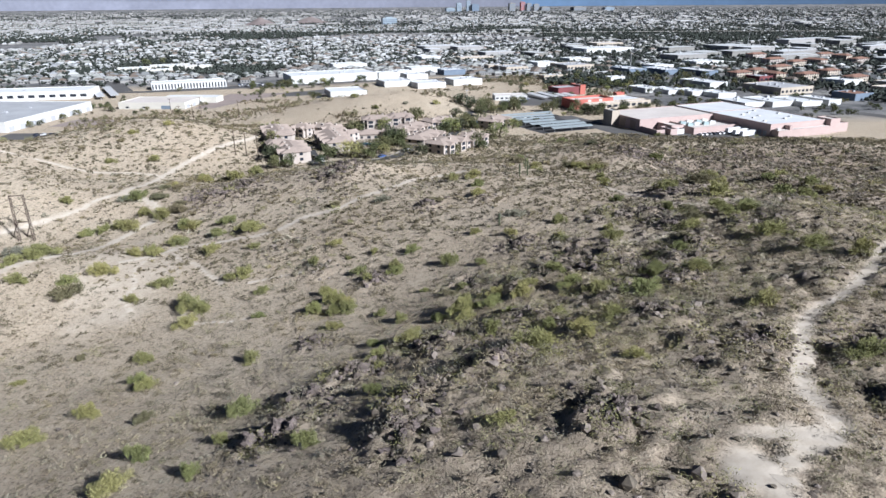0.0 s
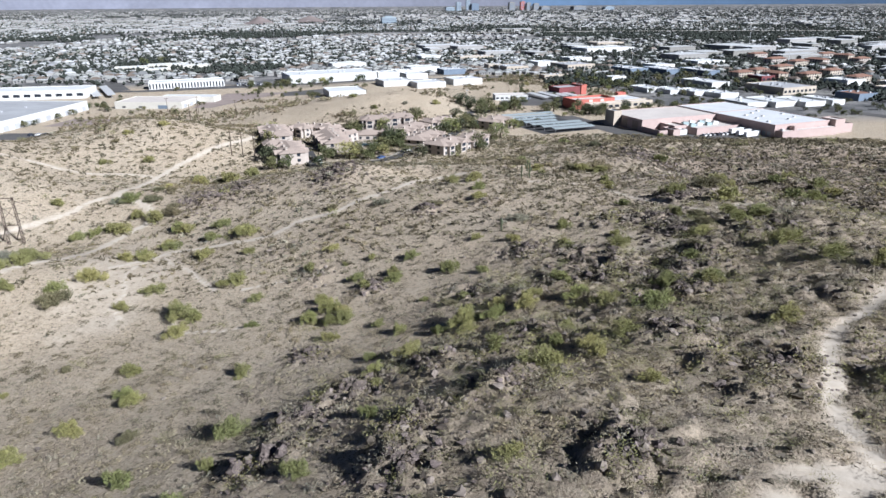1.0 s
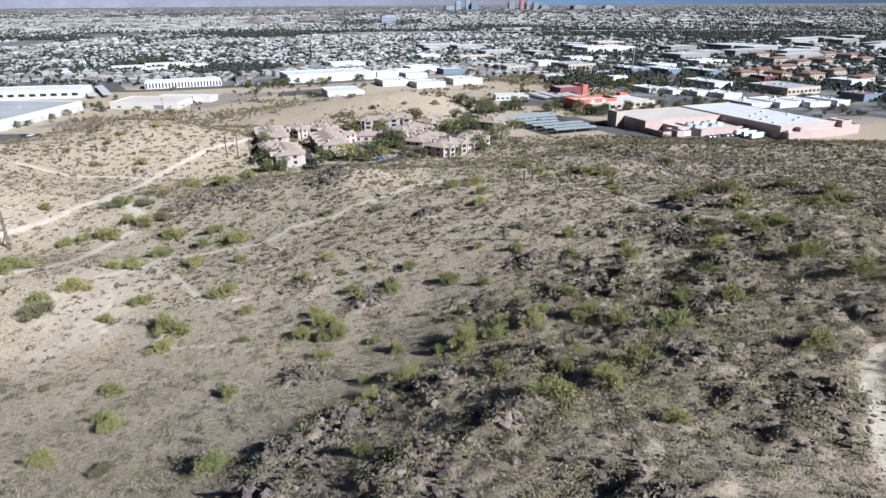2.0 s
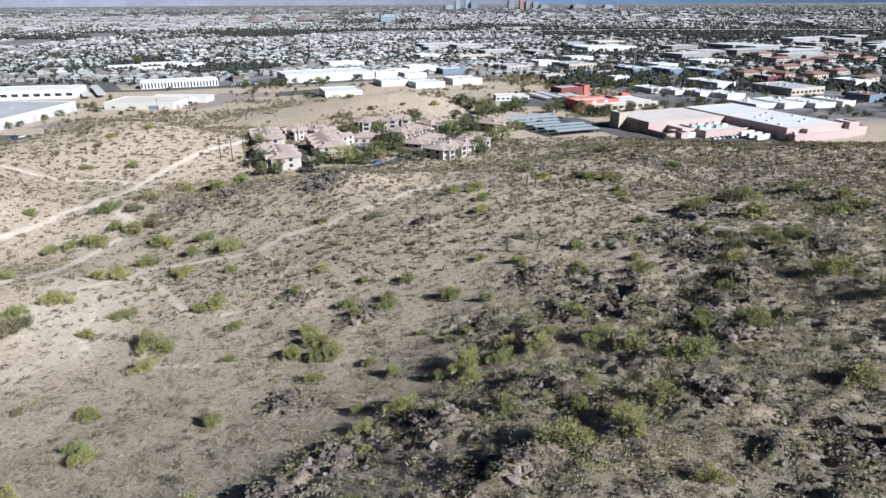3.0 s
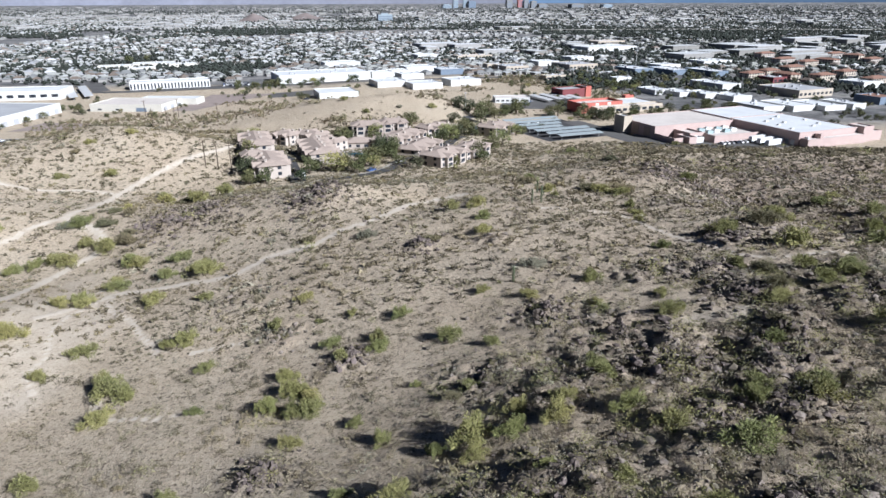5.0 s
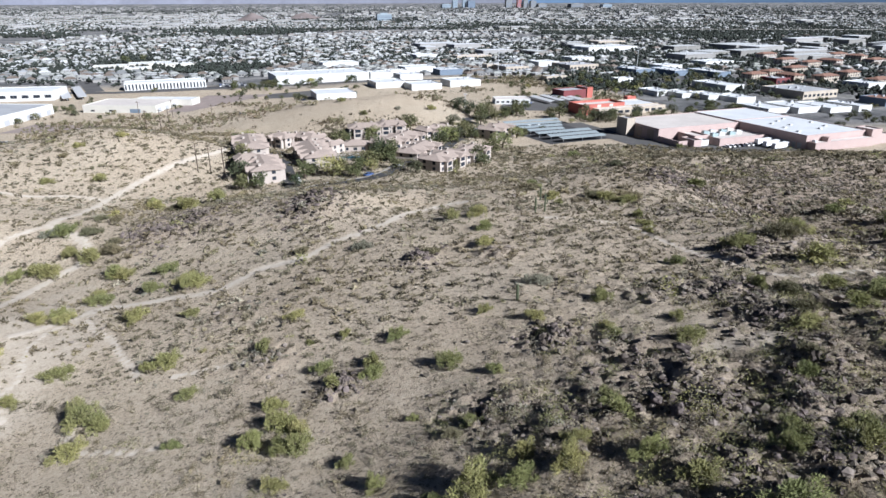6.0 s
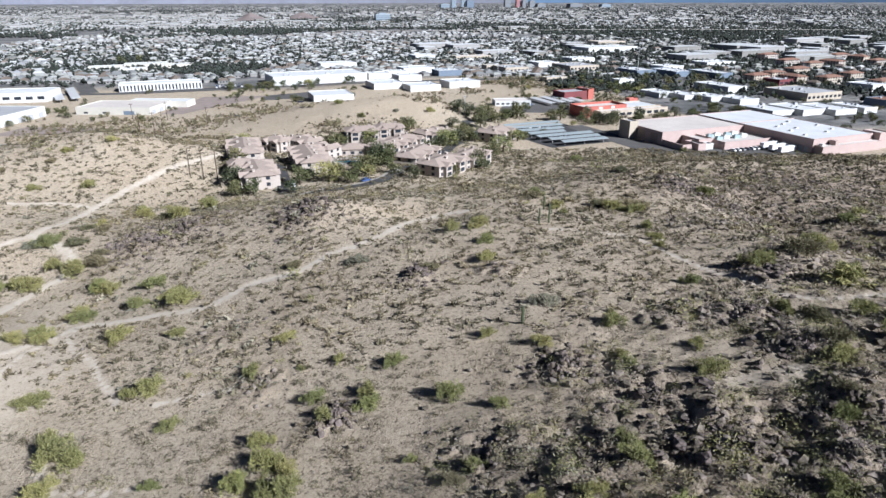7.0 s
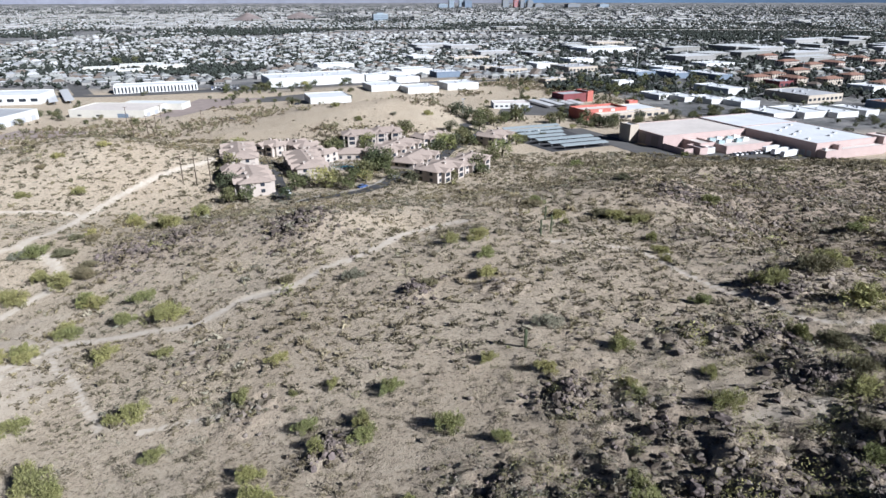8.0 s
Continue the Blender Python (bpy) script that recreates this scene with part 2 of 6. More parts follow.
# ---- ground: one sheet to the horizon ----
GX = lines([(-4600, -1200, 20), (-1200, -420, 26), (-420, -190, 60), (-190, -112, 38), (-112, -70, 56), (-70, 100, 235), (100, 110, 8), (110, 260, 64), (260, 600, 50), (600, 1300, 26), (1300, 4600, 20)])
GY = lines([(-500, -60, 18), (-60, -10, 26), (-10, 118, 190), (118, 172, 72), (172, 340, 78), (340, 600, 75), (600, 1300, 30), (1300, 3200, 24), (3200, 4900, 34)])
X, Y = np.meshgrid(GX, GY)
Z = ground_z(X, Y)
nx, ny = len(GX), len(GY)
idx = np.arange(nx * ny).reshape(ny, nx)
quads = np.stack([idx[:-1, :-1], idx[:-1, 1:], idx[1:, 1:], idx[1:, :-1]], -1).reshape(-1, 4)


def array_mesh(name, verts, faces, mats, index=None):
    """A mesh from arrays: verts (n, 3), faces (m, 3 or 4)."""
    me = bpy.data.meshes.new(name)
    k = faces.shape[1]
    me.vertices.add(len(verts))
    me.vertices.foreach_set("co", np.asarray(verts, np.float32).ravel())
    me.loops.add(faces.size)
    me.loops.foreach_set("vertex_index", np.asarray(faces, np.int32).ravel())
    me.polygons.add(len(faces))
    me.polygons.foreach_set("loop_start", np.arange(0, faces.size, k, dtype=np.int32))
    for mat in mats:
        me.materials.append(mat)
    if index is not None:
        me.polygons.foreach_set("material_index", np.asarray(index, np.int32))
    me.polygons.foreach_set("use_smooth", np.zeros(len(faces), bool))
    me.update(calc_edges=True)
    return me


me = array_mesh("ground", np.stack([X, Y, Z], -1).reshape(-1, 3), quads, [SOIL])
for key, values in (("stony", stony(X, Y) * desert(X, Y) * np.where(Y > 185, 0.85, 0.6)), ("trodden", np.clip(near_path(X, Y) * (0.7 + 0.7 * vnoise(X, Y, 3, 28)), 0, 1)), ("plain", np.clip((Y - 630 - 90 / (1 + np.exp(-(X + 60) / 20)) + 310 / (1 + np.exp(-(X - 160) / 14))) / 40, 0, 1) * np.clip(1 - hills(X, Y) / 3, 0, 1))):
    me.attributes.new(key, "FLOAT", "POINT").data.foreach_set("value", values.astype(np.float32).ravel())
me.polygons.foreach_set("use_smooth", np.ones(len(me.polygons), bool))
ground = tagged(new("ground", me), "dry sandy desert hillside sinking to a wide built plain", "ground", kind="structure")


def strip(name, line, width, lift, mat, label, category, ragged=0.0, kind="structure"):
    """A ribbon laid over the ground along a line."""
    t = np.gradient(line, axis=0)
    t /= np.linalg.norm(t, axis=1)[:, None] + 1e-9
    side = np.stack([-t[:, 1], t[:, 0]], 1)
    cols = 7 if ragged else 5
    verts = []
    for k in range(cols):
        f = (k / (cols - 1) - 0.5) * width * (1 if not ragged else 0.65 + 0.7 * vnoise(line[:, 0], line[:, 1], 9, 27))
        wob = ragged * (vnoise(line[:, 0], line[:, 1], 2.5, 20 + k) - 0.5) * (1 if k in (0, 1, cols - 2, cols - 1) else 0.2)
        p = line + side * (f + wob * (1 if k else -1) + 0 * line[:, 0])[:, None]
        edge = (-0.5 if k in (0, cols - 1) else -0.07 if k in (1, cols - 2) else 0.0) if ragged else 0.0
        verts.append(np.stack([p[:, 0], p[:, 1], ground_z(p[:, 0], p[:, 1]) + lift + edge], 1))
    v = np.stack(verts, 1)
    i = np.arange(len(line) * cols).reshape(len(line), cols)
    f = np.stack([i[:-1, :-1], i[:-1, 1:], i[1:, 1:], i[1:, :-1]], -1).reshape(-1, 4)
    me = array_mesh(name, v.reshape(-1, 3), f, [mat])
    me.polygons.foreach_set("use_smooth", np.ones(len(f), bool))
    ob = new(name, me)
    return tagged(ob, label, category, kind=kind)


for key, (line, width) in PATH_LINES.items():
    lo, hi = line.min(0) - 4, line.max(0) + 4
    mid = np.stack([X[:-1, :-1] + X[1:, 1:], Y[:-1, :-1] + Y[1:, 1:]], -1).reshape(-1, 2) / 2
    some = np.where((mid > lo).all(1) & (mid < hi).all(1))[0]
    gap = np.min(np.hypot(mid[some, None, 0] - line[None, :, 0], mid[some, None, 1] - line[None, :, 1]), 1)
    own = quads[some[gap < max(width * 0.42, 0.55)]]
    used, back = np.unique(own, return_inverse=True)
    v = np.stack([X, Y, Z + 0.005], -1).reshape(-1, 3)[used]
    me = array_mesh("path", v, back.reshape(-1, 4), [DIRT])
    me.polygons.foreach_set("use_smooth", np.ones(len(own), bool))
    wide = key.startswith("dirt")
    tagged(new(key.split(".")[0], me), "pale packed dirt track worn across the desert" if wide else "narrow pale footpath trodden through the scrub", "path", kind="structure")

# ---- building blocks for things ----
def part(name, bm, mat, parent=None, label="", m=None):
    """Links a bmesh as one mesh object under a thing or a part."""
    me = bpy.data.meshes.new(name)
    bm.to_mesh(me)
    bm.free()
    for one in mat if isinstance(mat, list) else [mat]:
        me.materials.append(one)
    ob = new(name, me)
    if parent is not None:
        ob.parent = parent
    if m is not None:
        ob.matrix_basis = m
    return tagged(ob, label)


def shared(name, me, parent=None, m=None):
    ob = new(name, me)
    if parent is not None:
        ob.parent = parent
    if m is not None:
        ob.matrix_basis = m
    return ob


def box(bm, x0, y0, z0, x1, y1, z1):
    v = [bm.verts.new((x, y, z)) for z in (z0, z1) for x, y in ((x0, y0), (x1, y0), (x1, y1), (x0, y1))]
    for f in ((3, 2, 1, 0), (4, 5, 6, 7), (0, 1, 5, 4), (1, 2, 6, 5), (2, 3, 7, 6), (3, 0, 4, 7)):
        bm.faces.new([v[i] for i in f])
    return v


def tube(bm, a, b, ra, rb, n=6):
    """A tapered rod from a to b."""
    a, b = Vector(a), Vector(b)
    q = (b - a).to_track_quat("Z", "Y").to_matrix()
    rings = [[bm.verts.new(p + q @ Vector((r * math.cos(2 * math.pi * k / n), r * math.sin(2 * math.pi * k / n), 0))) for k in range(n)] for p, r in ((a, ra), (b, rb))]
    for k in range(n):
        bm.faces.new((rings[0][k], rings[0][(k + 1) % n], rings[1][(k + 1) % n], rings[1][k]))
    bm.faces.new(rings[1])
    bm.faces.new(rings[0][::-1])


def spread(proto_v, proto_f, places, sizes, turns, squash=None, tilt=None):
    """Copies of one small shape joined into arrays."""
    n, k = len(places), len(proto_v)
    c, s = np.cos(turns)[:, None], np.sin(turns)[:, None]
    x, y, z = proto_v[:, 0][None], proto_v[:, 1][None], proto_v[:, 2][None]
    sz = sizes[:, None]
    h = sz * (1 if squash is None else squash[:, None])
    v = np.stack([(x * c - y * s) * sz, (x * s + y * c) * sz, z * h], -1) + places[:, None, :]
    f = proto_f[None] + (np.arange(n) * k)[:, None, None]
    return v.reshape(-1, 3), f.reshape(-1, proto_f.shape[1])


def joined(name, pieces, mats, label, category, index=None):
    """Several arrays of copies in one object of kind stuff."""
    vs, fs, off = [], [], 0
    for v, f in pieces:
        vs.append(v)
        fs.append(f + off)
        off += len(v)
    return tagged(new(name, array_mesh(name, np.concatenate(vs), np.concatenate(fs), mats)), label, category, kind="stuff")


# ---- plants and stones: materials ----
def leaf_material(name, dark, light, each=0.25):
    m, n, l, b = material(name, 0.75)
    g = n.new("ShaderNodeNewGeometry")
    col = ramp_node(n, l, g.outputs["Random Per Island"], [(0.0, dark), (1.0, light)])
    o = n.new("ShaderNodeObjectInfo")
    col = mix_node(n, l, 1.0, col, ramp_node(n, l, o.outputs["Random"], [(0.0, (1 - each, 1 - each * 0.7, 1 - each)), (1.0, (1.12, 1.05, 1.0))]), "MULTIPLY")
    col = mix_node(n, l, 1.0, col, ramp_node(n, l, noise_node(n, l, 0.06, 3.0), [(0.35, (0.75, 0.78, 0.8)), (0.65, (1.1, 1.05, 1.0))]), "MULTIPLY")
    l.new(col, b.inputs["Base Color"])
    b.inputs["Subsurface Weight"].default_value = 0.0
    return m


GREEN = leaf_material("creosote_leaves", (0.14, 0.144, 0.06), (0.30, 0.296, 0.13))
OLIVE = leaf_material("olive_leaves", (0.10, 0.092, 0.055), (0.215, 0.192, 0.122))
SILVER = leaf_material("silver_leaves", (0.125, 0.124, 0.098), (0.29, 0.282, 0.225))
DRY = leaf_material("dry_twigs", (0.095, 0.077, 0.055), (0.205, 0.17, 0.12))
STRAW = leaf_material("dry_grass", (0.245, 0.204, 0.139), (0.374, 0.326, 0.238))
TREE = leaf_material("tree_leaves", (0.058, 0.063, 0.031), (0.160, 0.160, 0.082), 0.4)
TREE_DARK = leaf_material("dark_tree_leaves", (0.037, 0.044, 0.027), (0.102, 0.109, 0.065), 0.4)
BARK = plain("bark", (0.084, 0.066, 0.049), 0.95, 0.3, 3.0)
STONE = plain("dark_desert_stone", (0.175, 0.143, 0.133), 0.9, 0.5, 2.2, random_each=0.5)
BROKEN = plain("dark_broken_rock", (0.182, 0.148, 0.138), 0.9, 0.45, 1.2, island=0.6)
RUBBLE = plain("desert_rubble", (0.25, 0.212, 0.184), 0.9, 0.4, 0.5, island=0.65)

rng = np.random.default_rng(11)


def leaf_cloud(n, lobes, size, seed, low=0.05, thin=0.45, up=0.5):
    """Small leaf cards in and on several rounded lobes: arrays of verts and quads. Lobes: x, y, z, rx, rz."""
    r = np.random.default_rng(seed)
    lobes = np.array(lobes, float)
    w = lobes[:, 3] ** 2 * lobes[:, 4]
    pick = r.choice(len(lobes), n, p=w / w.sum())
    d = r.normal(size=(n, 3))
    d /= np.linalg.norm(d, axis=1)[:, None]
    rad = 0.3 + 0.85 * r.random(n) ** 0.7
    p = lobes[pick, :3] + d * rad[:, None] * np.stack([lobes[pick, 3], lobes[pick, 3], lobes[pick, 4]], 1)
    p[:, 2] = np.maximum(p[:, 2], low)
    a, b = r.normal(size=(n, 3)), r.normal(size=(n, 3))
    a = a * 0.7 + d * up * 1.6
    a[:, 2] += up
    a /= np.linalg.norm(a, axis=1)[:, None]
    b -= a * (a * b).sum(1)[:, None]
    b /= np.linalg.norm(b, axis=1)[:, None]
    s = size * (0.6 + 0.8 * r.random(n))[:, None]
    v = np.stack([p - a * s + b * s * thin, p - a * s - b * s * thin, p + a * s], 1).reshape(-1, 3)
    return v, np.arange(3 * n).reshape(n, 3)


def stems(bm, n, spread_r, height, thick, seed):
    r = random.Random(seed)
    for _ in range(n):
        a, k = r.uniform(0, 6.28), r.uniform(0.3, 1.0)
        top = Vector((math.cos(a) * spread_r * k, math.sin(a) * spread_r * k, height * r.uniform(0.7, 1.0)))
        mid = Vector((top.x * 0.35, top.y * 0.35, top.z * 0.5))
        tube(bm, (0, 0, -0.1), mid, thick, thick * 0.7, 5)
        tube(bm, mid, top, thick * 0.7, thick * 0.25, 5)


def shrub_kind(name, mat, seed, tall, cards, category, label):
    """A desert shrub of unit width: stems and a crown of small leaf cards."""
    r = random.Random(seed)
    thing = tagged(new(name), label, category, group="desert shrubs")
    lobes = [(0, 0, tall * 0.42, 0.26, tall * 0.36)]
    for k in range(17):
        a = 6.28 * k / 17 + r.uniform(-0.5, 0.5)
        q = r.uniform(0.1, 0.46)
        lobes.append((math.cos(a) * q, math.sin(a) * q * 0.9, tall * r.uniform(0.16, 0.72 - 0.5 * q), r.uniform(0.07, 0.16), tall * r.uniform(0.16, 0.36)))
    v, f = leaf_cloud(int(cards * 2.1), lobes, 0.031, seed, 0.03, 0.27, 0.9)
    crown = shared("crown", array_mesh("crown", v, f, [mat]), thing)
    bm = bmesh.new()
    stems(bm, 9, 0.32, tall * 0.8, 0.016, seed)
    part("stem", bm, BARK, thing, "thin grey-brown woody stems")
    return thing


# Shrubs that stand out on the hillside: x, y, width.
SHRUBS_RIDGE = [
    (5.8, 25.6, 2.5), (-15.0, 32.3, 3.6), (-28.9, 33.0, 3.3), (-38.7, 33.5, 4.7), (45.0, 33.6, 4.0), (21.5, 36.1, 2.8), (-27.6, 40.0, 3.1), (-38.7, 40.5, 4.1),
    (-8.7, 42.7, 2.9), (12.1, 45.2, 5.4), (18.4, 45.9, 3.0), (18.3, 49.4, 3.4), (-28.3, 49.9, 5.3), (43.3, 51.9, 4.7), (23.3, 52.3, 4.4), (-63.4, 53.8, 5.8),
    (15.1, 54.8, 3.0), (-45.4, 55.1, 3.9), (-9.2, 56.2, 2.7), (7.0, 57.1, 3.7), (-57.4, 60.6, 5.3), (18.0, 61.8, 3.4), (-10.7, 62.7, 3.6), (30.8, 64.0, 5.5),
    (10.6, 65.0, 2.3), (-5.5, 66.7, 4.2), (66.0, 68.2, 4.8), (-52.0, 69.3, 4.0),
]
SHRUBS_SLOPE = [
    (-11.9, 70.4, 2.9), (25.6, 70.6, 4.3), (41.6, 71.4, 5.5), (-54.6, 72.3, 4.7), (3.8, 72.5, 3.8), (35.1, 72.7, 3.8), (62.0, 73.6, 5.4), (44.1, 74.9, 4.2),
    (-35.3, 75.2, 4.6), (-0.9, 75.5, 3.0), (22.2, 75.6, 4.1), (8.5, 75.7, 3.8), (37.1, 76.0, 3.8), (13.9, 76.5, 4.5), (3.5, 76.6, 6.0), (-82.8, 80.1, 2.7),
    (15.6, 80.8, 2.8), (9.6, 81.2, 3.7), (-8.3, 82.0, 3.5), (21.2, 84.7, 3.8), (-60.1, 85.0, 5.3), (-21.7, 85.9, 4.0), (60.7, 86.3, 5.3), (45.5, 87.8, 3.6),
    (-12.6, 88.3, 3.0), (-75.0, 88.5, 3.0), (1.4, 88.9, 2.9), (21.7, 89.2, 4.0),
]
SHRUBS_BRAE = [
    (4.0, 91.0, 3.8), (47.7, 92.1, 3.6), (-20.4, 94.1, 6.0), (-22.9, 94.5, 4.2), (-3.8, 95.5, 2.4), (-27.7, 96.7, 5.5), (-21.4, 98.2, 5.2), (-40.7, 99.4, 3.0),
    (52.2, 100.2, 4.9), (-24.3, 100.2, 5.7), (-58.0, 101.1, 6.2), (35.7, 101.2, 4.8), (59.6, 101.7, 4.5), (8.2, 103.4, 2.5), (53.4, 103.5, 5.2), (65.3, 104.2, 4.0),
    (-26.7, 105.7, 4.6), (26.9, 107.1, 3.2), (66.5, 107.5, 4.8), (-56.7, 108.0, 5.9), (1.1, 108.5, 4.9), (-17.7, 109.3, 3.4), (37.4, 109.6, 3.2), (-60.9, 110.0, 7.2),
    (-11.1, 110.0, 4.4), (26.3, 110.1, 2.7), (61.9, 111.2, 4.6), (55.6, 111.9, 5.0),
]
SHRUBS_FLAT = [
    (-11.4, 113.2, 4.7), (-44.1, 113.9, 3.7), (-20.4, 114.7, 4.2), (51.9, 115.1, 4.0), (-77.3, 116.1, 4.7), (16.1, 117.0, 3.4), (-93.8, 117.4, 9.0), (-7.7, 120.1, 5.0),
    (28.0, 120.2, 4.7), (-109.0, 122.3, 6.5), (-96.5, 122.8, 5.9), (7.9, 122.9, 3.5), (82.4, 123.5, 6.2), (-24.3, 124.1, 2.1), (-55.6, 124.2, 3.5), (-17.6, 124.3, 2.9),
    (-73.2, 124.5, 5.8), (66.9, 124.6, 7.1), (-33.2, 124.9, 4.3), (-52.2, 125.2, 6.3), (-91.5, 130.1, 7.2), (18.7, 131.5, 5.6), (44.9, 132.2, 3.6), (-116.9, 132.8, 6.5),
    (-29.4, 134.7, 3.9), (58.6, 136.4, 6.5), (-113.4, 136.9, 6.5), (69.6, 141.0, 9.0),
]
SHRUBS_WASH = [
    (-114.6, 141.9, 8.5), (73.4, 144.1, 6.5), (-123.6, 144.9, 8.8), (-55.0, 145.3, 4.5), (-68.3, 147.9, 6.1), (74.4, 148.3, 6.5), (-85.4, 148.7, 5.5), (-91.8, 149.0, 6.6),
    (-88.0, 152.0, 6.5), (-2.0, 154.0, 5.1), (10.0, 155.0, 5.1), (48.2, 158.2, 3.7), (-83.8, 161.0, 6.2), (-60.2, 162.4, 7.3), (-85.9, 164.8, 5.5), (-72.3, 164.9, 5.9),
    (-19.0, 165.0, 5.5), (-64.0, 166.0, 6.5), (49.8, 166.0, 4.5), (10.7, 167.6, 4.9), (-34.9, 169.1, 5.0), (-72.6, 175.2, 6.4), (-85.0, 176.2, 7.5), (120.0, 177.0, 6.5),
    (-88.0, 178.0, 6.5), (52.4, 179.5, 4.6), (3.0, 180.0, 5.9), (128.0, 180.0, 6.5),
]
SHRUBS_CREST = [
    (-124.0, 181.0, 6.5), (10.0, 181.0, 5.8), (-119.0, 184.0, 6.5), (-111.0, 184.7, 9.0), (-114.0, 186.0, 6.5), (9.3, 188.1, 3.4), (-101.1, 190.3, 9.0), (-95.9, 192.7, 8.2),
    (-109.1, 194.2, 7.6), (131.7, 195.3, 9.0), (-97.1, 198.1, 5.6), (55.0, 199.0, 6.5), (35.1, 199.3, 4.1), (-141.0, 201.0, 6.5), (56.3, 202.5, 8.8), (50.0, 203.0, 6.5),
    (-120.0, 205.0, 6.5), (-116.8, 205.2, 9.0), (-108.2, 205.8, 7.9), (34.0, 206.0, 6.5), (47.5, 207.5, 7.9), (125.0, 212.0, 6.5), (-105.0, 216.0, 6.5), (-111.1, 218.0, 5.8),
    (134.0, 220.0, 6.5), (29.2, 221.7, 7.4), (83.8, 221.8, 5.9), (-109.1, 222.6, 4.2),
]
SHRUBS_HILLS = [
    (-84.1, 223.5, 9.0), (31.0, 226.0, 6.5), (-90.0, 227.0, 6.5), (-89.0, 232.0, 6.5), (-101.7, 237.7, 7.0), (-81.8, 244.3, 9.0), (64.0, 245.0, 6.5), (-106.0, 245.0, 6.5),
    (-87.0, 261.0, 6.5), (-154.0, 261.0, 6.4), (-137.0, 269.0, 6.4), (-159.0, 284.0, 6.0), (-157.0, 293.0, 6.5), (-144.0, 306.0, 6.3), (68.0, 338.0, 6.5), (31.0, 366.0, 6.5),
    (134.0, 369.0, 6.5), (-20.0, 415.0, 6.5), (-49.0, 430.0, 6.5), (-28.0, 442.0, 6.5), (-6.0, 448.0, 6.5), (-68.0, 462.0, 6.5),
]


KINDS = [shrub_kind("creosote_bush", GREEN, 3, 0.68, 1900, "bush", "yellow-green creosote bush rising from the stony slope"),
         shrub_kind("creosote_bush", GREEN, 5, 0.6, 1800, "bush", "rounded yellow-green creosote bush on sandy ground"),
         shrub_kind("creosote_bush", GREEN, 8, 0.75, 2000, "bush", "tall loose yellow-green creosote bush"),
         shrub_kind("desert_shrub", OLIVE, 13, 0.5, 1700, "bush", "spreading olive-brown desert shrub, half dry"),
         shrub_kind("desert_shrub", SILVER, 17, 0.5, 1700, "bush", "grey-green brittle desert shrub on pale sand")]
free_kind = [True] * len(KINDS)
for k, (x, y, w) in enumerate(SHRUBS_RIDGE + SHRUBS_SLOPE + SHRUBS_BRAE + SHRUBS_FLAT + SHRUBS_WASH + SHRUBS_CREST + SHRUBS_HILLS):
    far = y > 190
    i = rng.choice(5, p=[0.22, 0.2, 0.16, 0.27, 0.15] if far else [0.34, 0.31, 0.26, 0.06, 0.03])
    m = Matrix.Translation((x, y, float(ground_z(x, y)) - 0.05)) @ Matrix.Rotation(rng.uniform(0, 6.28), 4, "Z")
    w = w * (0.92 if y > 120 or x < -10 else 1.0)
    if free_kind[i]:
        thing, free_kind[i] = KINDS[i], False
        thing.matrix_basis = m @ Matrix.Diagonal((w * rng.uniform(0.9, 1.25), w, w * rng.uniform(0.7, 1.05), 1))
    else:
        thing = copy_thing(KINDS[i], m)
        thing.scale = (w * rng.uniform(0.9, 1.25), w * rng.uniform(0.8, 1.0), w * rng.uniform(0.7, 1.05))

# ---- stones ----
def rock_mesh(seed, points=15, flat=0.75):
    r = random.Random(seed)
    bm = bmesh.new()
    if points > 20:
        bmesh.ops.create_icosphere(bm, subdivisions=2, radius=0.5)
        off = Vector((seed * 3.1, seed * 1.7, 0))
        for v in bm.verts:
            k = noise.noise(v.co * 3.1 + off) * 0.55 + noise.noise(v.co * 7.0 + off) * 0.4
            v.co *= 0.95 + k + r.uniform(-0.24, 0.24)
            v.co.z *= flat
    elif points < 5:
        bmesh.ops.create_icosphere(bm, subdivisions=1, radius=0.5)
        for v in bm.verts:
            v.co *= r.uniform(0.5, 1.35)
            v.co.z *= flat
    else:
        for _ in range(points):
            d = Vector((r.gauss(0, 1), r.gauss(0, 1), r.gauss(0, 1))).normalized() * r.uniform(0.38, 0.55)
            bm.verts.new((d.x * r.uniform(0.8, 1.2), d.y, d.z * flat))
        res = bmesh.ops.convex_hull(bm, input=bm.verts)
        bmesh.ops.delete(bm, geom=[e for e in res["geom_interior"] if isinstance(e, bmesh.types.BMVert)], context="VERTS")
        bmesh.ops.triangulate(bm, faces=bm.faces)
    me = bpy.data.meshes.new("rock")
    bm.to_mesh(me)
    bm.free()
    me.materials.append(STONE)
    return me


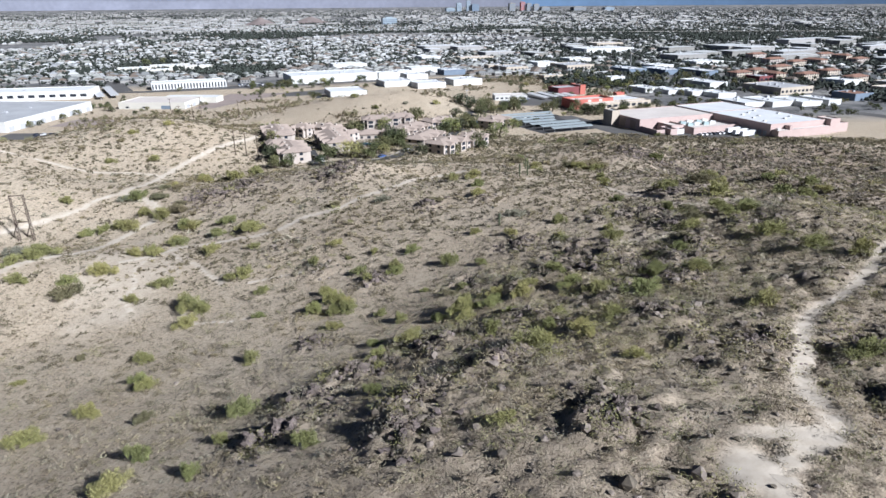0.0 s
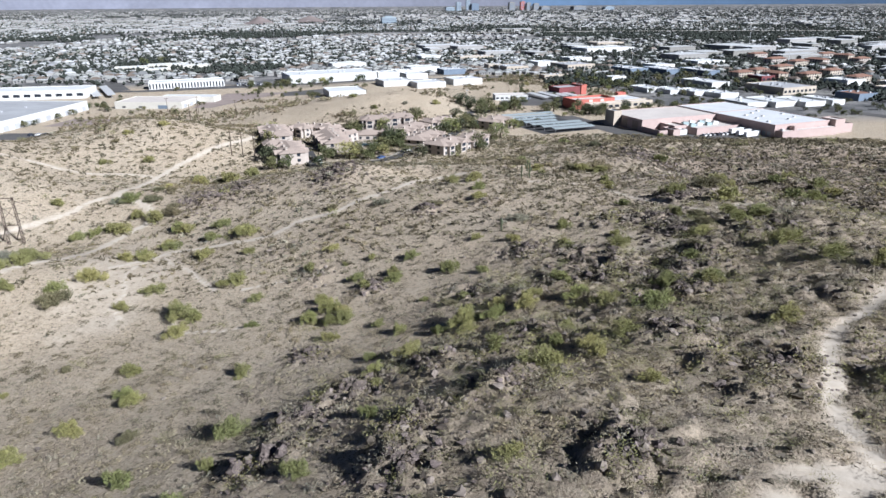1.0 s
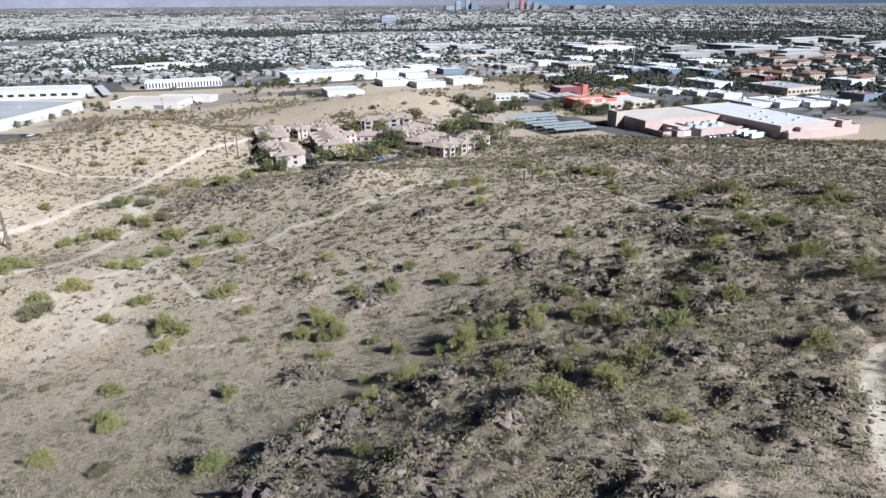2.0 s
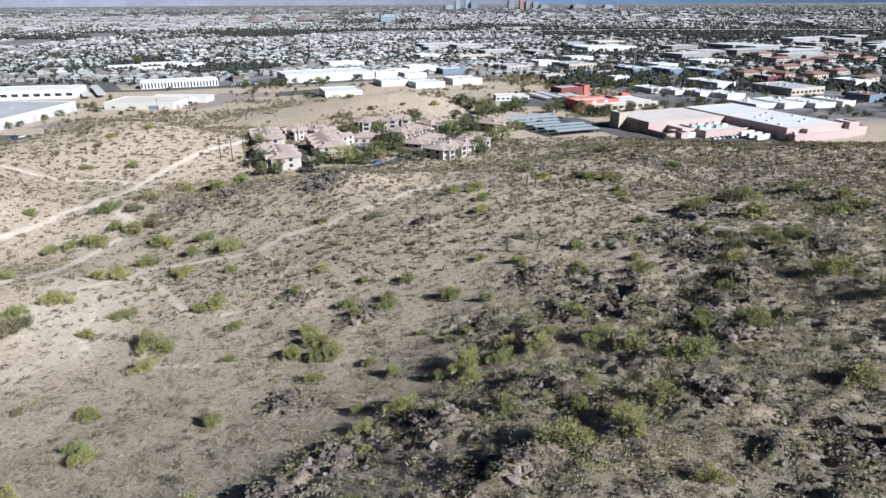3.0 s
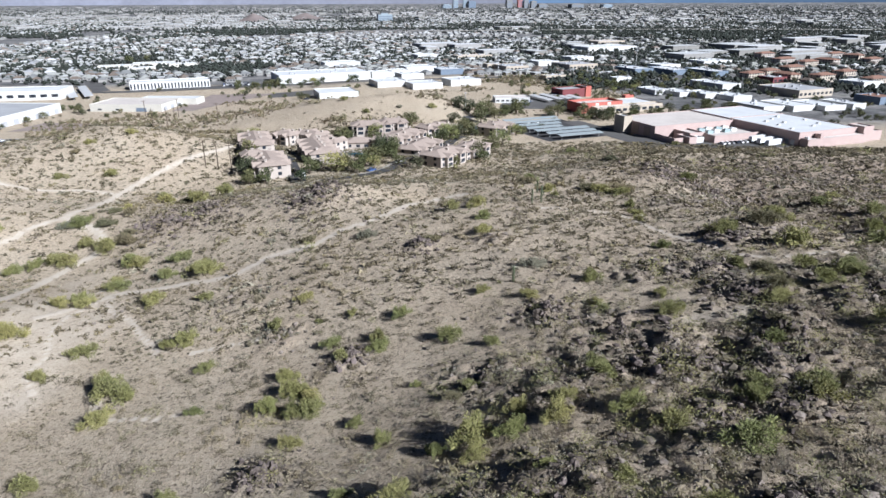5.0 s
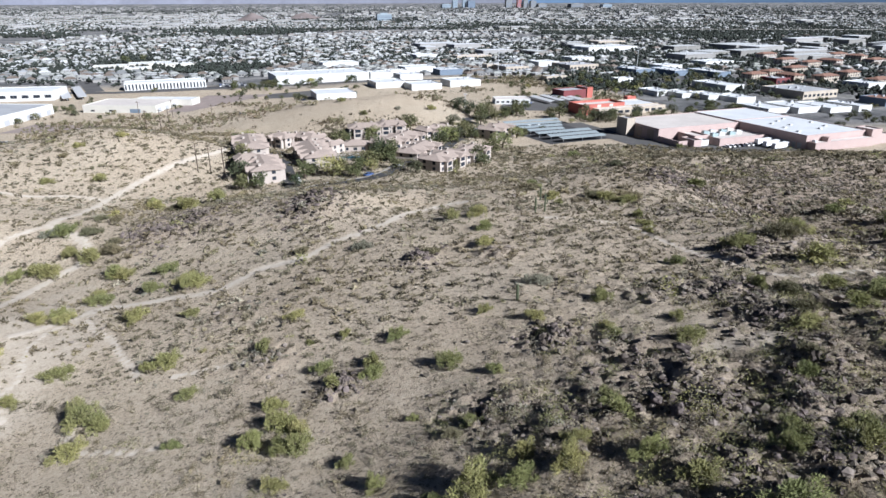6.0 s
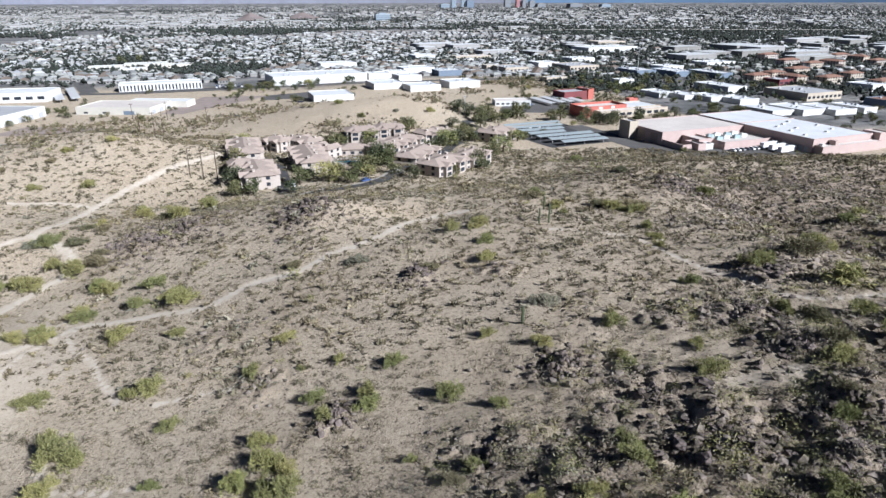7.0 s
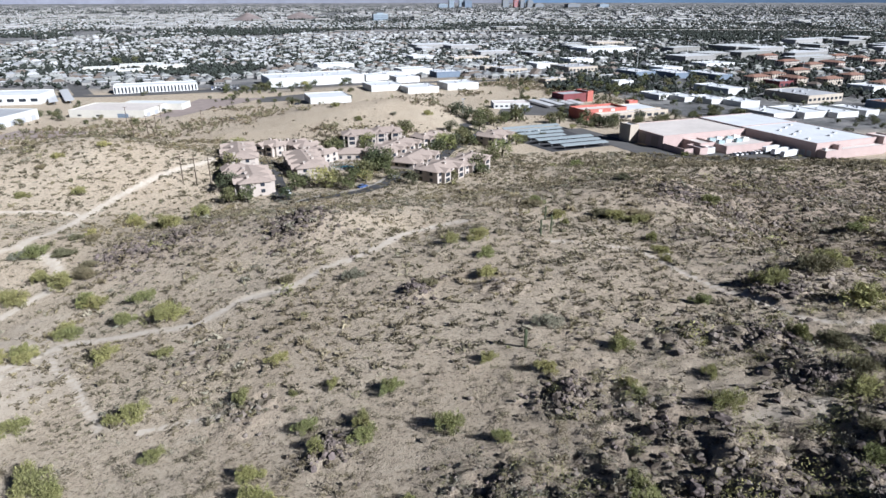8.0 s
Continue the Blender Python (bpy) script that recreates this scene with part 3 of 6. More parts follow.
ROCKS = [rock_mesh(40 + k, 13 + k % 4, 0.6 + 0.05 * (k % 6)) for k in range(9)]
SHARDS = [rock_mesh(90 + k, 3, 0.8) for k in range(9)]
CRAGS = [rock_mesh(70 + k, 30, 0.7 + 0.06 * (k % 5)) for k in range(8)]
LEDGES = [(46, 89), (64, 97), (-20, 38), (29, 87)]     # outcrops with the largest boulders
for k, (x, y, r) in enumerate(STONY_NEAR + STONY_MID[:13]):
    crop = tagged(new("rock_outcrop"), "jagged outcrop of dark brown volcanic boulders breaking through the slope", "outcrop", group="rock outcrops")
    z0 = float(ground_z(x, y))
    crop.matrix_basis = Matrix.Translation((x, y, z0))
    for j in range(26):
        a, q = rng.uniform(0, 6.28), abs(rng.normal()) * 0.5 * r
        px, py = x + q * math.cos(a), y + q * math.sin(a) * 0.8
        s = float(np.clip(rng.lognormal(-0.62, 0.4), 0.26, 1.0)) * (2.3 if (x, y) in LEDGES and j < 7 else 1.45 if j < 3 else 1.0)
        long = 1.5 if j == 0 else 1.0
        m = Matrix.Translation((px - x, py - y, float(ground_z(px, py)) - z0 + s * 0.16)) @ Euler((rng.uniform(-0.5, 0.5), rng.uniform(-0.5, 0.5), rng.uniform(0, 6.28))).to_matrix().to_4x4() @ Matrix.Diagonal((s * long * rng.uniform(0.8, 1.3), s, s * rng.uniform(0.8, 1.35), 1))
        shared("rock", CRAGS[int(rng.integers(8))], crop, m)


def mesh_arrays(me):
    v = np.empty(len(me.vertices) * 3, np.float32)
    me.vertices.foreach_get("co", v)
    return v.reshape(-1, 3), np.array([list(p.vertices) for p in me.polygons])


def field(n, y0, y1, seed, power=1.0):
    """Random places on the part of the hillside that can be seen."""
    r = np.random.default_rng(seed)
    y = y0 + (y1 - y0) * r.random(n) ** power
    half = 0.74 * (y + 28) + 6
    x = (r.random(n) * 2 - 1) * half
    return x, y, r


pieces = []
for k, (x, y, r0) in enumerate(STONY_NEAR + STONY_MID[:13] + STONY_MID[14:16] + STONY_FAR[:6]):
    pv, pf = mesh_arrays(SHARDS[k % 9])
    r = np.random.default_rng(500 + k)
    n = 170 if y < 190 else 420
    q = np.abs(r.normal(size=n)) * 0.8 * r0
    a = r.random(n) * 6.28
    px, py = x + q * np.cos(a), y + q * np.sin(a)
    far = 1 + y / 420
    s = np.clip(r.lognormal(-1.05, 0.5, n), 0.16, 1.0) * far * (1.0 if y < 190 else 1.25)
    pieces.append(spread(pv, pf, np.stack([px, py, ground_z(px, py) + 0.12 * s], 1), s, r.random(n) * 6.28, 0.6 + 0.7 * r.random(n)))
joined("broken_rock", pieces, [BROKEN], "dark brown broken rock heaped round the outcrops", "stones")
pieces = []
for k, me in enumerate(SHARDS[:6]):
    pv, pf = mesh_arrays(me)
    x, y, r = field(10500, 6, 330, 60 + k, 0.7)
    keep = r.random(len(x)) < np.clip(stony(x, y) * desert(x, y) * 1.1 - 0.08 + 0.55 * (vnoise(x, y, 3.0, 31) - 0.55), 0.03, 0.8) * (1 - near_path(x, y))
    x, y = x[keep], y[keep]
    s = np.clip(r.lognormal(-1.0, 0.5, len(x)) * (0.75 + 0.6 * stony(x, y)) * (1 + y / 400), 0.16, 1.5)
    p = np.stack([x, y, ground_z(x, y) + 0.1 * s], 1)
    pieces.append(spread(pv, pf, p, s, r.random(len(x)) * 6.28, 0.6 + 0.6 * r.random(len(x))))
joined("rubble", pieces, [RUBBLE], "grey-brown angular stones strewn over the hillside", "stones")


# ---- low scrub and dry grass ----
def scrub(name, mat, n, seed, cards, size, wide, tall, density, label, category, to=400, power=0.6, thin=0.4):
    """Small dry plants over the hillside: finely twigged near the path of the walk, coarser far off."""
    out = []
    for k in range(6):
        near = k < 3
        lobes = [(0, 0, tall * 0.45, wide * 0.42, tall * 0.42), (wide * 0.2, 0.05, tall * 0.4, wide * 0.25, tall * 0.35), (-wide * 0.15, wide * 0.18, tall * 0.35, wide * 0.28, tall * 0.32)]
        v, f = leaf_cloud(int(cards * (2.3 if near else 0.8)), lobes, size * (0.5 if near else 1.12), seed + k, 0.02, thin * (0.8 if near else 1), 0.25)
        x, y, r = field(n // 3, 6, to, seed * 7 + k, power)
        keep = (r.random(len(x)) < density(x, y) * (1 - near_path(x, y)) * ((hills(x, y) > 0.8) | ((x > 15) & (x < 122) & (y < 378))) * np.where(x < -95, 0.85, 1.0)) & ((y < 120) == near)
        x, y = x[keep], y[keep]
        s = np.clip(r.lognormal(-0.05, 0.5, len(x)), 0.35, 2.6) * (0.9 + y / 420)
        out.append(spread(v, f, np.stack([x, y, ground_z(x, y) - 0.02], 1), s, r.random(len(x)) * 6.28, 0.5 + 0.45 * r.random(len(x))))
    return joined(name, out, [mat], label, category)


clump = lambda x, y, size, k: np.clip((vnoise(x, y, size, k) - 0.32) * 2.2, 0.02, 1)
scrub("low_scrub", DRY, 66000, 71, 20, 0.17, 1.0, 0.5, lambda x, y: np.clip(0.30 + 0.25 * np.clip((x - 60) / 30, 0, 1) + 0.42 * clump(x, y, 13, 41) * (0.6 + 0.4 * clump(x, y, 3, 44)) * np.where((y < 85) & (x < -8), 0.5, 1.0) + 0.45 * np.clip((115 - y) / 30, 0, 1) * np.clip((x - 8) / 12, 0, 1), 0, 1), "low brown leafless scrub dotted over the sand", "scrub")
scrub("low_scrub", SILVER, 30000, 73, 20, 0.17, 1.0, 0.48, lambda x, y: 0.75 * clump(x, y, 21, 42) * (0.4 + 0.9 * stony(x, y)), "low grey-green brittle scrub among the stones", "scrub")
scrub("low_scrub", OLIVE, 26000, 79, 20, 0.17, 1.1, 0.52, lambda x, y: 0.16 + (0.4 + 0.3 * np.clip((x - 60) / 30, 0, 1)) * clump(x, y, 17, 43), "low olive-brown scrub on the sandy slope", "scrub")
scrub("dry_grass", STRAW, 90000, 83, 8, 0.15, 0.8, 0.3, lambda x, y: np.clip(0.6 * clump(x, y, 11, 45) * np.clip((210 - y) / 90, 0, 1) + 0.4 * np.clip((80 - y) / 30, 0, 1), 0, 1), "tufts of straw-coloured dry grass", "grass")


scrub("low_scrub", GREEN, 12000, 89, 62, 0.13, 1.9, 1.5, lambda x, y: np.clip(0.10 + 0.55 * np.clip(stony(x, y) - 0.3, 0, 1), 0, 1) * clump(x, y, 9, 48) * np.where(y > 130, 0.3, 1.0), "small yellow-green bushes between the stones", "bushes")

mat_of_grass = lambda x, y: np.clip((0.3 + 0.9 * vnoise(x, y, 5, 47)) * (0.15 + 0.85 / (1 + np.exp(-(x + 2) / 5))) * np.clip((105 - y) / 30, 0, 1), 0, 1)
scrub("dry_grass", STRAW, 26000, 95, 8, 0.19, 0.9, 0.22, mat_of_grass, "mat of straw-coloured dry grass on the ridge", "grass", 105, 0.8, 0.22)
scrub("dry_grass", DRY, 17000, 96, 8, 0.19, 0.9, 0.26, mat_of_grass, "dead brown grass and twigs on the ridge", "grass", 105, 0.8, 0.22)

scrub("low_scrub", SILVER, 9000, 97, 30, 0.115, 1.4, 1.1, lambda x, y: np.clip(stony(x, y) * 1.3 - 0.3, 0, 0.5), "grey-green scrub crowding round the outcrops", "scrub", 125, 0.8)
scrub("low_scrub", GREEN, 4200, 98, 80, 0.105, 2.0, 1.6, lambda x, y: np.clip(stony(x, y) * 1.3 - 0.2, 0, 0.5) * np.clip(x / 12 + 1.2, 0.3, 1), "small yellow-green bushes crowding round the outcrops", "bushes", 125, 0.8)


# ---- saguaros ----
CACTUS = plain("saguaro_skin", (0.077, 0.091, 0.052), 0.7, 0.25, 6.0)


def ribbed(bm, pts, radius, n=14):
    """A ribbed fleshy column along points, with a rounded tip."""
    rings = []
    for i, p in enumerate(pts):
        f = i / (len(pts) - 1)
        r0 = radius * (0.82 + 0.25 * math.sin(min(f * 2.2, 1.57))) * (1 if f < 0.93 else 0.55)
        rings.append([bm.verts.new(Vector(p) + Vector((math.cos(6.2832 * k / n), math.sin(6.2832 * k / n), 0)) * r0 * (1.0 if k % 2 else 0.82)) for k in range(n)])
    for a, b in zip(rings, rings[1:]):
        for k in range(n):
            bm.faces.new((a[k], a[(k + 1) % n], b[(k + 1) % n], b[k]))
    bm.faces.new(rings[-1])


def saguaro(x, y, tall, arms, label):
    thing = tagged(new("saguaro"), label, "cactus", group="saguaro cacti")
    thing.matrix_basis = Matrix.Translation((x, y, float(ground_z(x, y)) - 0.1))
    bm = bmesh.new()
    ribbed(bm, [(0.03 * math.sin(k), 0, tall * k / 12) for k in range(13)], 0.24)
    part("trunk", bm, CACTUS, thing)
    for a, at, up in arms:
        bm = bmesh.new()
        d = Vector((math.cos(a), math.sin(a), 0))
        ribbed(bm, [d * 0.1 + Vector((0, 0, at)), d * 0.45 + Vector((0, 0, at + 0.08)), d * 0.66 + Vector((0, 0, at + 0.35)), d * 0.7 + Vector((0, 0, at + up * 0.6)), d * 0.68 + Vector((0, 0, at + up * 0.9)), d * 0.68 + Vector((0, 0, at + up))], 0.16)
        part("arm", bm, CACTUS, thing)


saguaro(25.7, 184, 4.6, [], "slender dark-green saguaro column without arms")
saguaro(28.6, 186, 5.4, [(0.4, 2.4, 1.2)], "tall dark-green saguaro with one short arm")
saguaro(13.9, 124.5, 3.4, [], "short slender saguaro among low scrub")
saguaro(30.0, 203, 4.2, [(3.0, 2.0, 1.0)], "dark-green saguaro with a side arm")

# ---- building materials ----
WHITE_WALL = plain("white_wall_paint", (0.528, 0.528, 0.512), 0.85, 0.08, 0.15)
WHITE_ROOF = plain("white_roof_coating", (0.528, 0.544, 0.560), 0.7, 0.10, 0.08)
GREY_ROOF = plain("grey_roof_sheet", (0.340, 0.348, 0.363), 0.7, 0.12, 0.08)
CREAM_WALL = plain("cream_wall_paint", (0.50, 0.48, 0.43), 0.85, 0.08, 0.15)
TAN_WALL = plain("tan_stucco", (0.392, 0.343, 0.280), 0.9, 0.10, 0.2)
PINK_WALL = plain("pink_stucco", (0.392, 0.304, 0.280), 0.9, 0.07, 0.2)
PINK_ROOF = plain("pale_roof_membrane", (0.50, 0.46, 0.43), 0.8, 0.10, 0.06)
RED_WALL = plain("red_painted_wall", (0.36, 0.115, 0.09), 0.8, 0.10, 0.3)
MAROON_WALL = plain("maroon_wall", (0.154, 0.049, 0.052), 0.85, 0.12, 0.3)
BLUE_WALL = plain("blue_grey_wall", (0.140, 0.175, 0.224), 0.8, 0.1, 0.3)
DARK_GLASS = plain("dark_window_glass", (0.030, 0.035, 0.045), 0.15, 0.2, 1.0)
CONDO_WALL = plain("beige_stucco", (0.385, 0.339, 0.301), 0.9, 0.08, 0.4)
CONDO_ROOF = plain("tan_roof_tile", (0.305, 0.25, 0.215), 0.9, 0.14, 0.8)
TERRACOTTA = plain("terracotta_roof_tile", (0.210, 0.122, 0.091), 0.9, 0.15, 0.6)
ASPHALT = plain("asphalt", (0.052, 0.052, 0.055), 0.9, 0.25, 0.15)
OLD_ASPHALT = plain("worn_asphalt", (0.095, 0.092, 0.091), 0.9, 0.2, 0.08)
CONCRETE = plain("concrete", (0.322, 0.301, 0.273), 0.9, 0.12, 0.4)
STEEL = plain("rusty_steel", (0.081, 0.059, 0.049), 0.7, 0.3, 2.0)
WOOD = plain("weathered_pole_wood", (0.098, 0.073, 0.056), 0.95, 0.25, 3.0)
CANOPY = plain("pale_steel_canopy", (0.47, 0.475, 0.48), 0.5, 0.08, 0.3)
BLUE_CANOPY = plain("blue_grey_canopy_sheet", (0.252, 0.287, 0.301), 0.5, 0.08, 0.3)
ROOF_UNIT = plain("blue_green_cooling_unit", (0.266, 0.333, 0.340), 0.6, 0.1, 0.5)
LOT = plain("brown_gravel_lot", (0.245, 0.203, 0.185), 0.95, 0.16, 0.12)
WATER = plain("pool_water", (0.035, 0.154, 0.189), 0.1, 0.1, 0.5)
RUBBER = plain("tyre_rubber", (0.030, 0.030, 0.030), 0.9, 0.1, 4.0)
U, V = Vector((math.cos(radians(21)), math.sin(radians(21)), 0)), Vector((-math.sin(radians(21)), math.cos(radians(21)), 0))


def slab(name, pts, lift, mat, label, category):
    """A flat paved area draped a little above the ground."""
    p = np.array(pts, float)
    n = 14
    g = np.linspace(0, 1, n)
    s, t = np.meshgrid(g, g)
    q = ((1 - s) * (1 - t))[..., None] * p[0] + (s * (1 - t))[..., None] * p[1] + (s * t)[..., None] * p[2] + ((1 - s) * t)[..., None] * p[3]
    z = ground_z(q[..., 0], q[..., 1]) + lift
    i = np.arange(n * n).reshape(n, n)
    f = np.stack([i[:-1, :-1], i[:-1, 1:], i[1:, 1:], i[1:, :-1]], -1).reshape(-1, 4)
    return tagged(new(name, array_mesh(name, np.concatenate([q, z[..., None]], -1).reshape(-1, 3), f, [mat])), label, category, kind="structure")


FOOT = [(128, 340, 21, 122, 104), (104, 478, 22, 70, 36)]     # ground taken by buildings: corner, turn, width, depth


def hall(name, x, y, turn, w, d, h, wall, roof, label, category="building", parapet=0.5, windows=0, units=0, dock=0, z=None, parent=None, group=""):
    """A flat-roofed hall: front left corner at x, y, front along the turned x axis; walls with a parapet, sunk roof, window panes, roof units."""
    base = float(ground_z(x, y)) if z is None else z
    if parent is None:
        thing = tagged(new(name), label, category, group=group)
        thing.matrix_basis = pose(x, y, base - 0.3, 0, 0, turn)
        named = "wall"
    else:
        thing = new(name)
        thing.parent = parent
        thing.matrix_basis = pose(x, y, 0, 0, 0, turn)
        named = "wall"
    FOOT.append((x, y, turn, w, d))
    h = h + 0.3
    bm = bmesh.new()
    t = 0.35
    box(bm, 0, 0, 0, w, t, h)
    box(bm, 0, d - t, 0, w, d, h)
    box(bm, 0, t, 0, t, d - t, h)
    box(bm, w - t, t, 0, w, d - t, h)
    part(named, bm, wall, thing)
    bm = bmesh.new()
    box(bm, t, t, h - parapet - 0.25, w - t, d - t, h - parapet)
    part("roof", bm, roof, thing)
    r = random.Random(int(abs(x * 7 + y * 13)))
    for k in range(units):
        bm = bmesh.new()
        ux, uy = r.uniform(0.1, 0.85) * w, r.uniform(0.15, 0.8) * d
        s = r.uniform(1.0, 1.9)
        box(bm, ux, uy, h - parapet, ux + 1.6 * s, uy + s, h - parapet + 0.7 * s)
        box(bm, ux + 0.2, uy + 0.2, h - parapet + 0.7 * s, ux + 0.9 * s, uy + 0.7 * s, h - parapet + 0.9 * s)
        part("roof_unit", bm, GREY_ROOF, thing)
    for k in range(windows):
        bm = bmesh.new()
        pw = w / windows
        tall = pw < 5 and h > 6.8
        box(bm, k * pw + pw * 0.2, -0.05, h * (0.12 if tall else 0.32), k * pw + pw * (0.65 if tall else 0.8), 0.12, h * (0.8 if tall else 0.62))
        part("window", bm, DARK_GLASS, thing)
    for k in range(dock):
        bm = bmesh.new()
        pw = d / dock
        box(bm, w - 0.1, k * pw + pw * 0.25, 0.3, w + 0.06, k * pw + pw * 0.75, min(4.0, h * 0.6))
        part("door", bm, GREY_ROOF, thing)
    return thing


def at(c, u, v):
    return c[0] + U.x * u + V.x * v, c[1] + U.y * u + V.y * v


# ---- the pink store and its yard ----
S0 = (200, 362.5)
store = tagged(new("store"), "large pink stucco store with stepped flat pale roofs", "store")
store.matrix_basis = pose(S0[0], S0[1], -0.3, 0, 0, 21)


def wing(parent, name, u0, v0, u1, v1, h, wall, roof, parapet=0.6):
    bm = bmesh.new()
    t = 0.4
    box(bm, u0, v0, 0, u1, v0 + t, h)
    box(bm, u0, v1 - t, 0, u1, v1, h)
    box(bm, u0, v0 + t, 0, u0 + t, v1 - t, h)
    box(bm, u1 - t, v0 + t, 0, u1, v1 - t, h)
    w = part(name, bm, wall, parent)
    bm = bmesh.new()
    box(bm, u0 + t, v0 + t, h - parapet - 0.3, u1 - t, v1 - t, h - parapet)
    part("roof", bm, roof, w)
    return w


def pane_on(parent, x0, y0, z0, x1, y1, z1, mat=None, name="window"):
    bm = bmesh.new()
    box(bm, x0, y0, z0, x1, y1, z1)
    return part(name, bm, mat or DARK_GLASS, parent)


main = wing(store, "wing", 0, 0, 45, 52, 8.9, PINK_WALL, WHITE_ROOF, 0.3)
back = wing(store, "wing", 0, 52.1, 45, 87, 8.9, PINK_WALL, WHITE_ROOF, 0.3)
left = wing(store, "wing", -60, 48, -0.1, 87, 8.4, PINK_WALL, PINK_ROOF, 0.3)
low = wing(store, "wing", -36, 25, -0.1, 47.9, 5.2, PINK_WALL, PINK_ROOF, 0.9)
wing(store, "wing", -46, 34, -36.1, 47.9, 5.9, PINK_WALL, PINK_ROOF, 0.9)
wing(store, "wing", -51.5, 28, -46.1, 38.9, 4.9, PINK_WALL, GREY_ROOF, 0.9)
wing(store, "wing", -45.9, 29, -40.1, 33.8, 4.2, WHITE_WALL, GREY_ROOF)
bm = bmesh.new()
box(bm, -59.6, 31, 0, -59.0, 47.9, 4.3)
box(bm, -58.9, 31, 0, -53.5, 31.5, 4.3)
part("screen_wall", bm, PINK_WALL, store)
front = wing(store, "wing", 1, -5.5, 45.9, -0.1, 5.7, PINK_WALL, PINK_ROOF, 0.3)
wing(store, "wing", 46, -3.5, 54, 7, 9.6, PINK_WALL, PINK_ROOF)
wing(store, "wing", 54.1, -2.5, 63, 5, 6.2, PINK_WALL, PINK_ROOF)
wing(store, "wing", -66, 70, -60.1, 80, 11.3, TAN_WALL, GREY_ROOF)
for k in range(6):
    bm = bmesh.new()
    box(bm, -0.12, 2.5 + k * 3.7, 1.2, 0.05, 5.1 + k * 3.7, 4.2)
    part("dock_door", bm, GREY_ROOF, main)
for k in range(8):
    bm = bmesh.new()
    ku, kv = -33 + (k % 4) * 6.4, 34 + (k // 4) * 7 + (k % 2) * 1.5
    box(bm, ku, kv, 4.3, ku + 4.2, kv + 2.3, 6.1)
    box(bm, ku + 0.5, kv + 0.4, 6.1, ku + 1.9, kv + 1.8, 6.5)
    part("roof_unit", bm, (ROOF_UNIT, CANOPY, ROOF_UNIT, WHITE_WALL)[k % 4], low)
for k in range(9):
    bm = bmesh.new()
    ku, kv = 5 + (k * 13 % 36), 10 + (k * 17 % 39)
    box(bm, ku, kv, 8.6, ku + 1.8, kv + 1.4, 9.4)
    part("roof_unit", bm, CANOPY, main)
bm = bmesh.new()
box(bm, 11, -4.4, 5.4, 13.5, -0.6, 7.9)
part("penthouse", bm, PINK_WALL, front)
bm = bmesh.new()
box(bm, 3, -3.2, 5.4, 4.2, -1.0, 6.6)
part("roof_unit", bm, CANOPY, front)
for k in range(3):
    bm = bmesh.new()
    box(bm, -60.15, 52 + k * 11, 1.0, -59.95, 58 + k * 11, 6.9)
    part("wall_panel", bm, CONDO_ROOF, left)
slab("loading_yard", [at(S0, -66, 16), at(S0, 0, -3), at(S0, 0, 26), at(S0, -66, 60)], 0.12, OLD_ASPHALT, "worn grey asphalt loading yard behind the store", "yard")
slab("driveway", [at(S0, -80, 26), at(S0, -61, 26), at(S0, -66, 120), at(S0, -80, 120)], 0.14, OLD_ASPHALT, "grey asphalt drive beside the store", "driveway")
slab("parking_lot", [at(S0, -20, 93), at(S0, 100, 93), at(S0, 100, 118), at(S0, -20, 118)], 0.10, ASPHALT, "dark asphalt car park behind the store", "parking")

# ---- the red and tan hall ----
R0 = (113.5, 475.5)
red = tagged(new("red_building"), "tan office hall with a bright red painted end", "building")
red.matrix_basis = pose(R0[0], R0[1], -0.3, 0, 0, 22)
tan = wing(red, "wing", 0, 0, 59, 7.9, 5.4, TAN_WALL, PINK_ROOF)
wing(red, "wing", 28.1, 8, 59, 32, 5.6, TAN_WALL, WHITE_ROOF)
redw = wing(red, "wing", -9, 8, 28, 26, 8.0, RED_WALL, PINK_ROOF, 1.6)
wing(red, "wing", 49, 32.1, 57, 37, 7.6, RED_WALL, PINK_ROOF)
for k in range(9):
    pane_on(tan, 5 + k * 5.9, -0.06, 1.6, 8.9 + k * 5.9, 0.1, 3.6)
for k in range(3):
    pane_on(redw, -6.5 + k * 10.5, 7.92, 5.6, -3.5 + k * 10.5, 8.1, 7.4, PINK_ROOF, "sign_panel")
maroon = tagged(new("maroon_building"), "dark maroon hall with a bright red corner", "building")
maroon.matrix_basis = pose(116, 566, -0.2, 0, 0, 27)
wing(maroon, "wing", -14, 0, 10, 16, 7.5, MAROON_WALL, GREY_ROOF)
wing(maroon, "wing", 10.1, -1, 16, 14, 8.8, RED_WALL, GREY_ROOF)


# ---- carports ----
def carport(x, y, turn, length, width, top, label, group):
    thing = tagged(new("carport"), label, "carport", group=group)
    thing.matrix_basis = pose(x, y, float(ground_z(x, y)), 0, 0, turn)
    bm = bmesh.new()
    v = box(bm, 0, -width / 2, 2.7, length, width / 2, 2.95)
    for q in v:
        q.co.z += 0.25 * (1 if q.co.y > 0 else -1)
    part("canopy", bm, top, thing)
    for k in range(max(int(length / 8), 2)):
        bm = bmesh.new()
        px = 2 + k * (length - 4) / (max(int(length / 8), 2) - 1)
        tube(bm, (px, 0, -0.5), (px, 0, 2.75), 0.12, 0.12, 6)
        part("post", bm, CANOPY, thing)


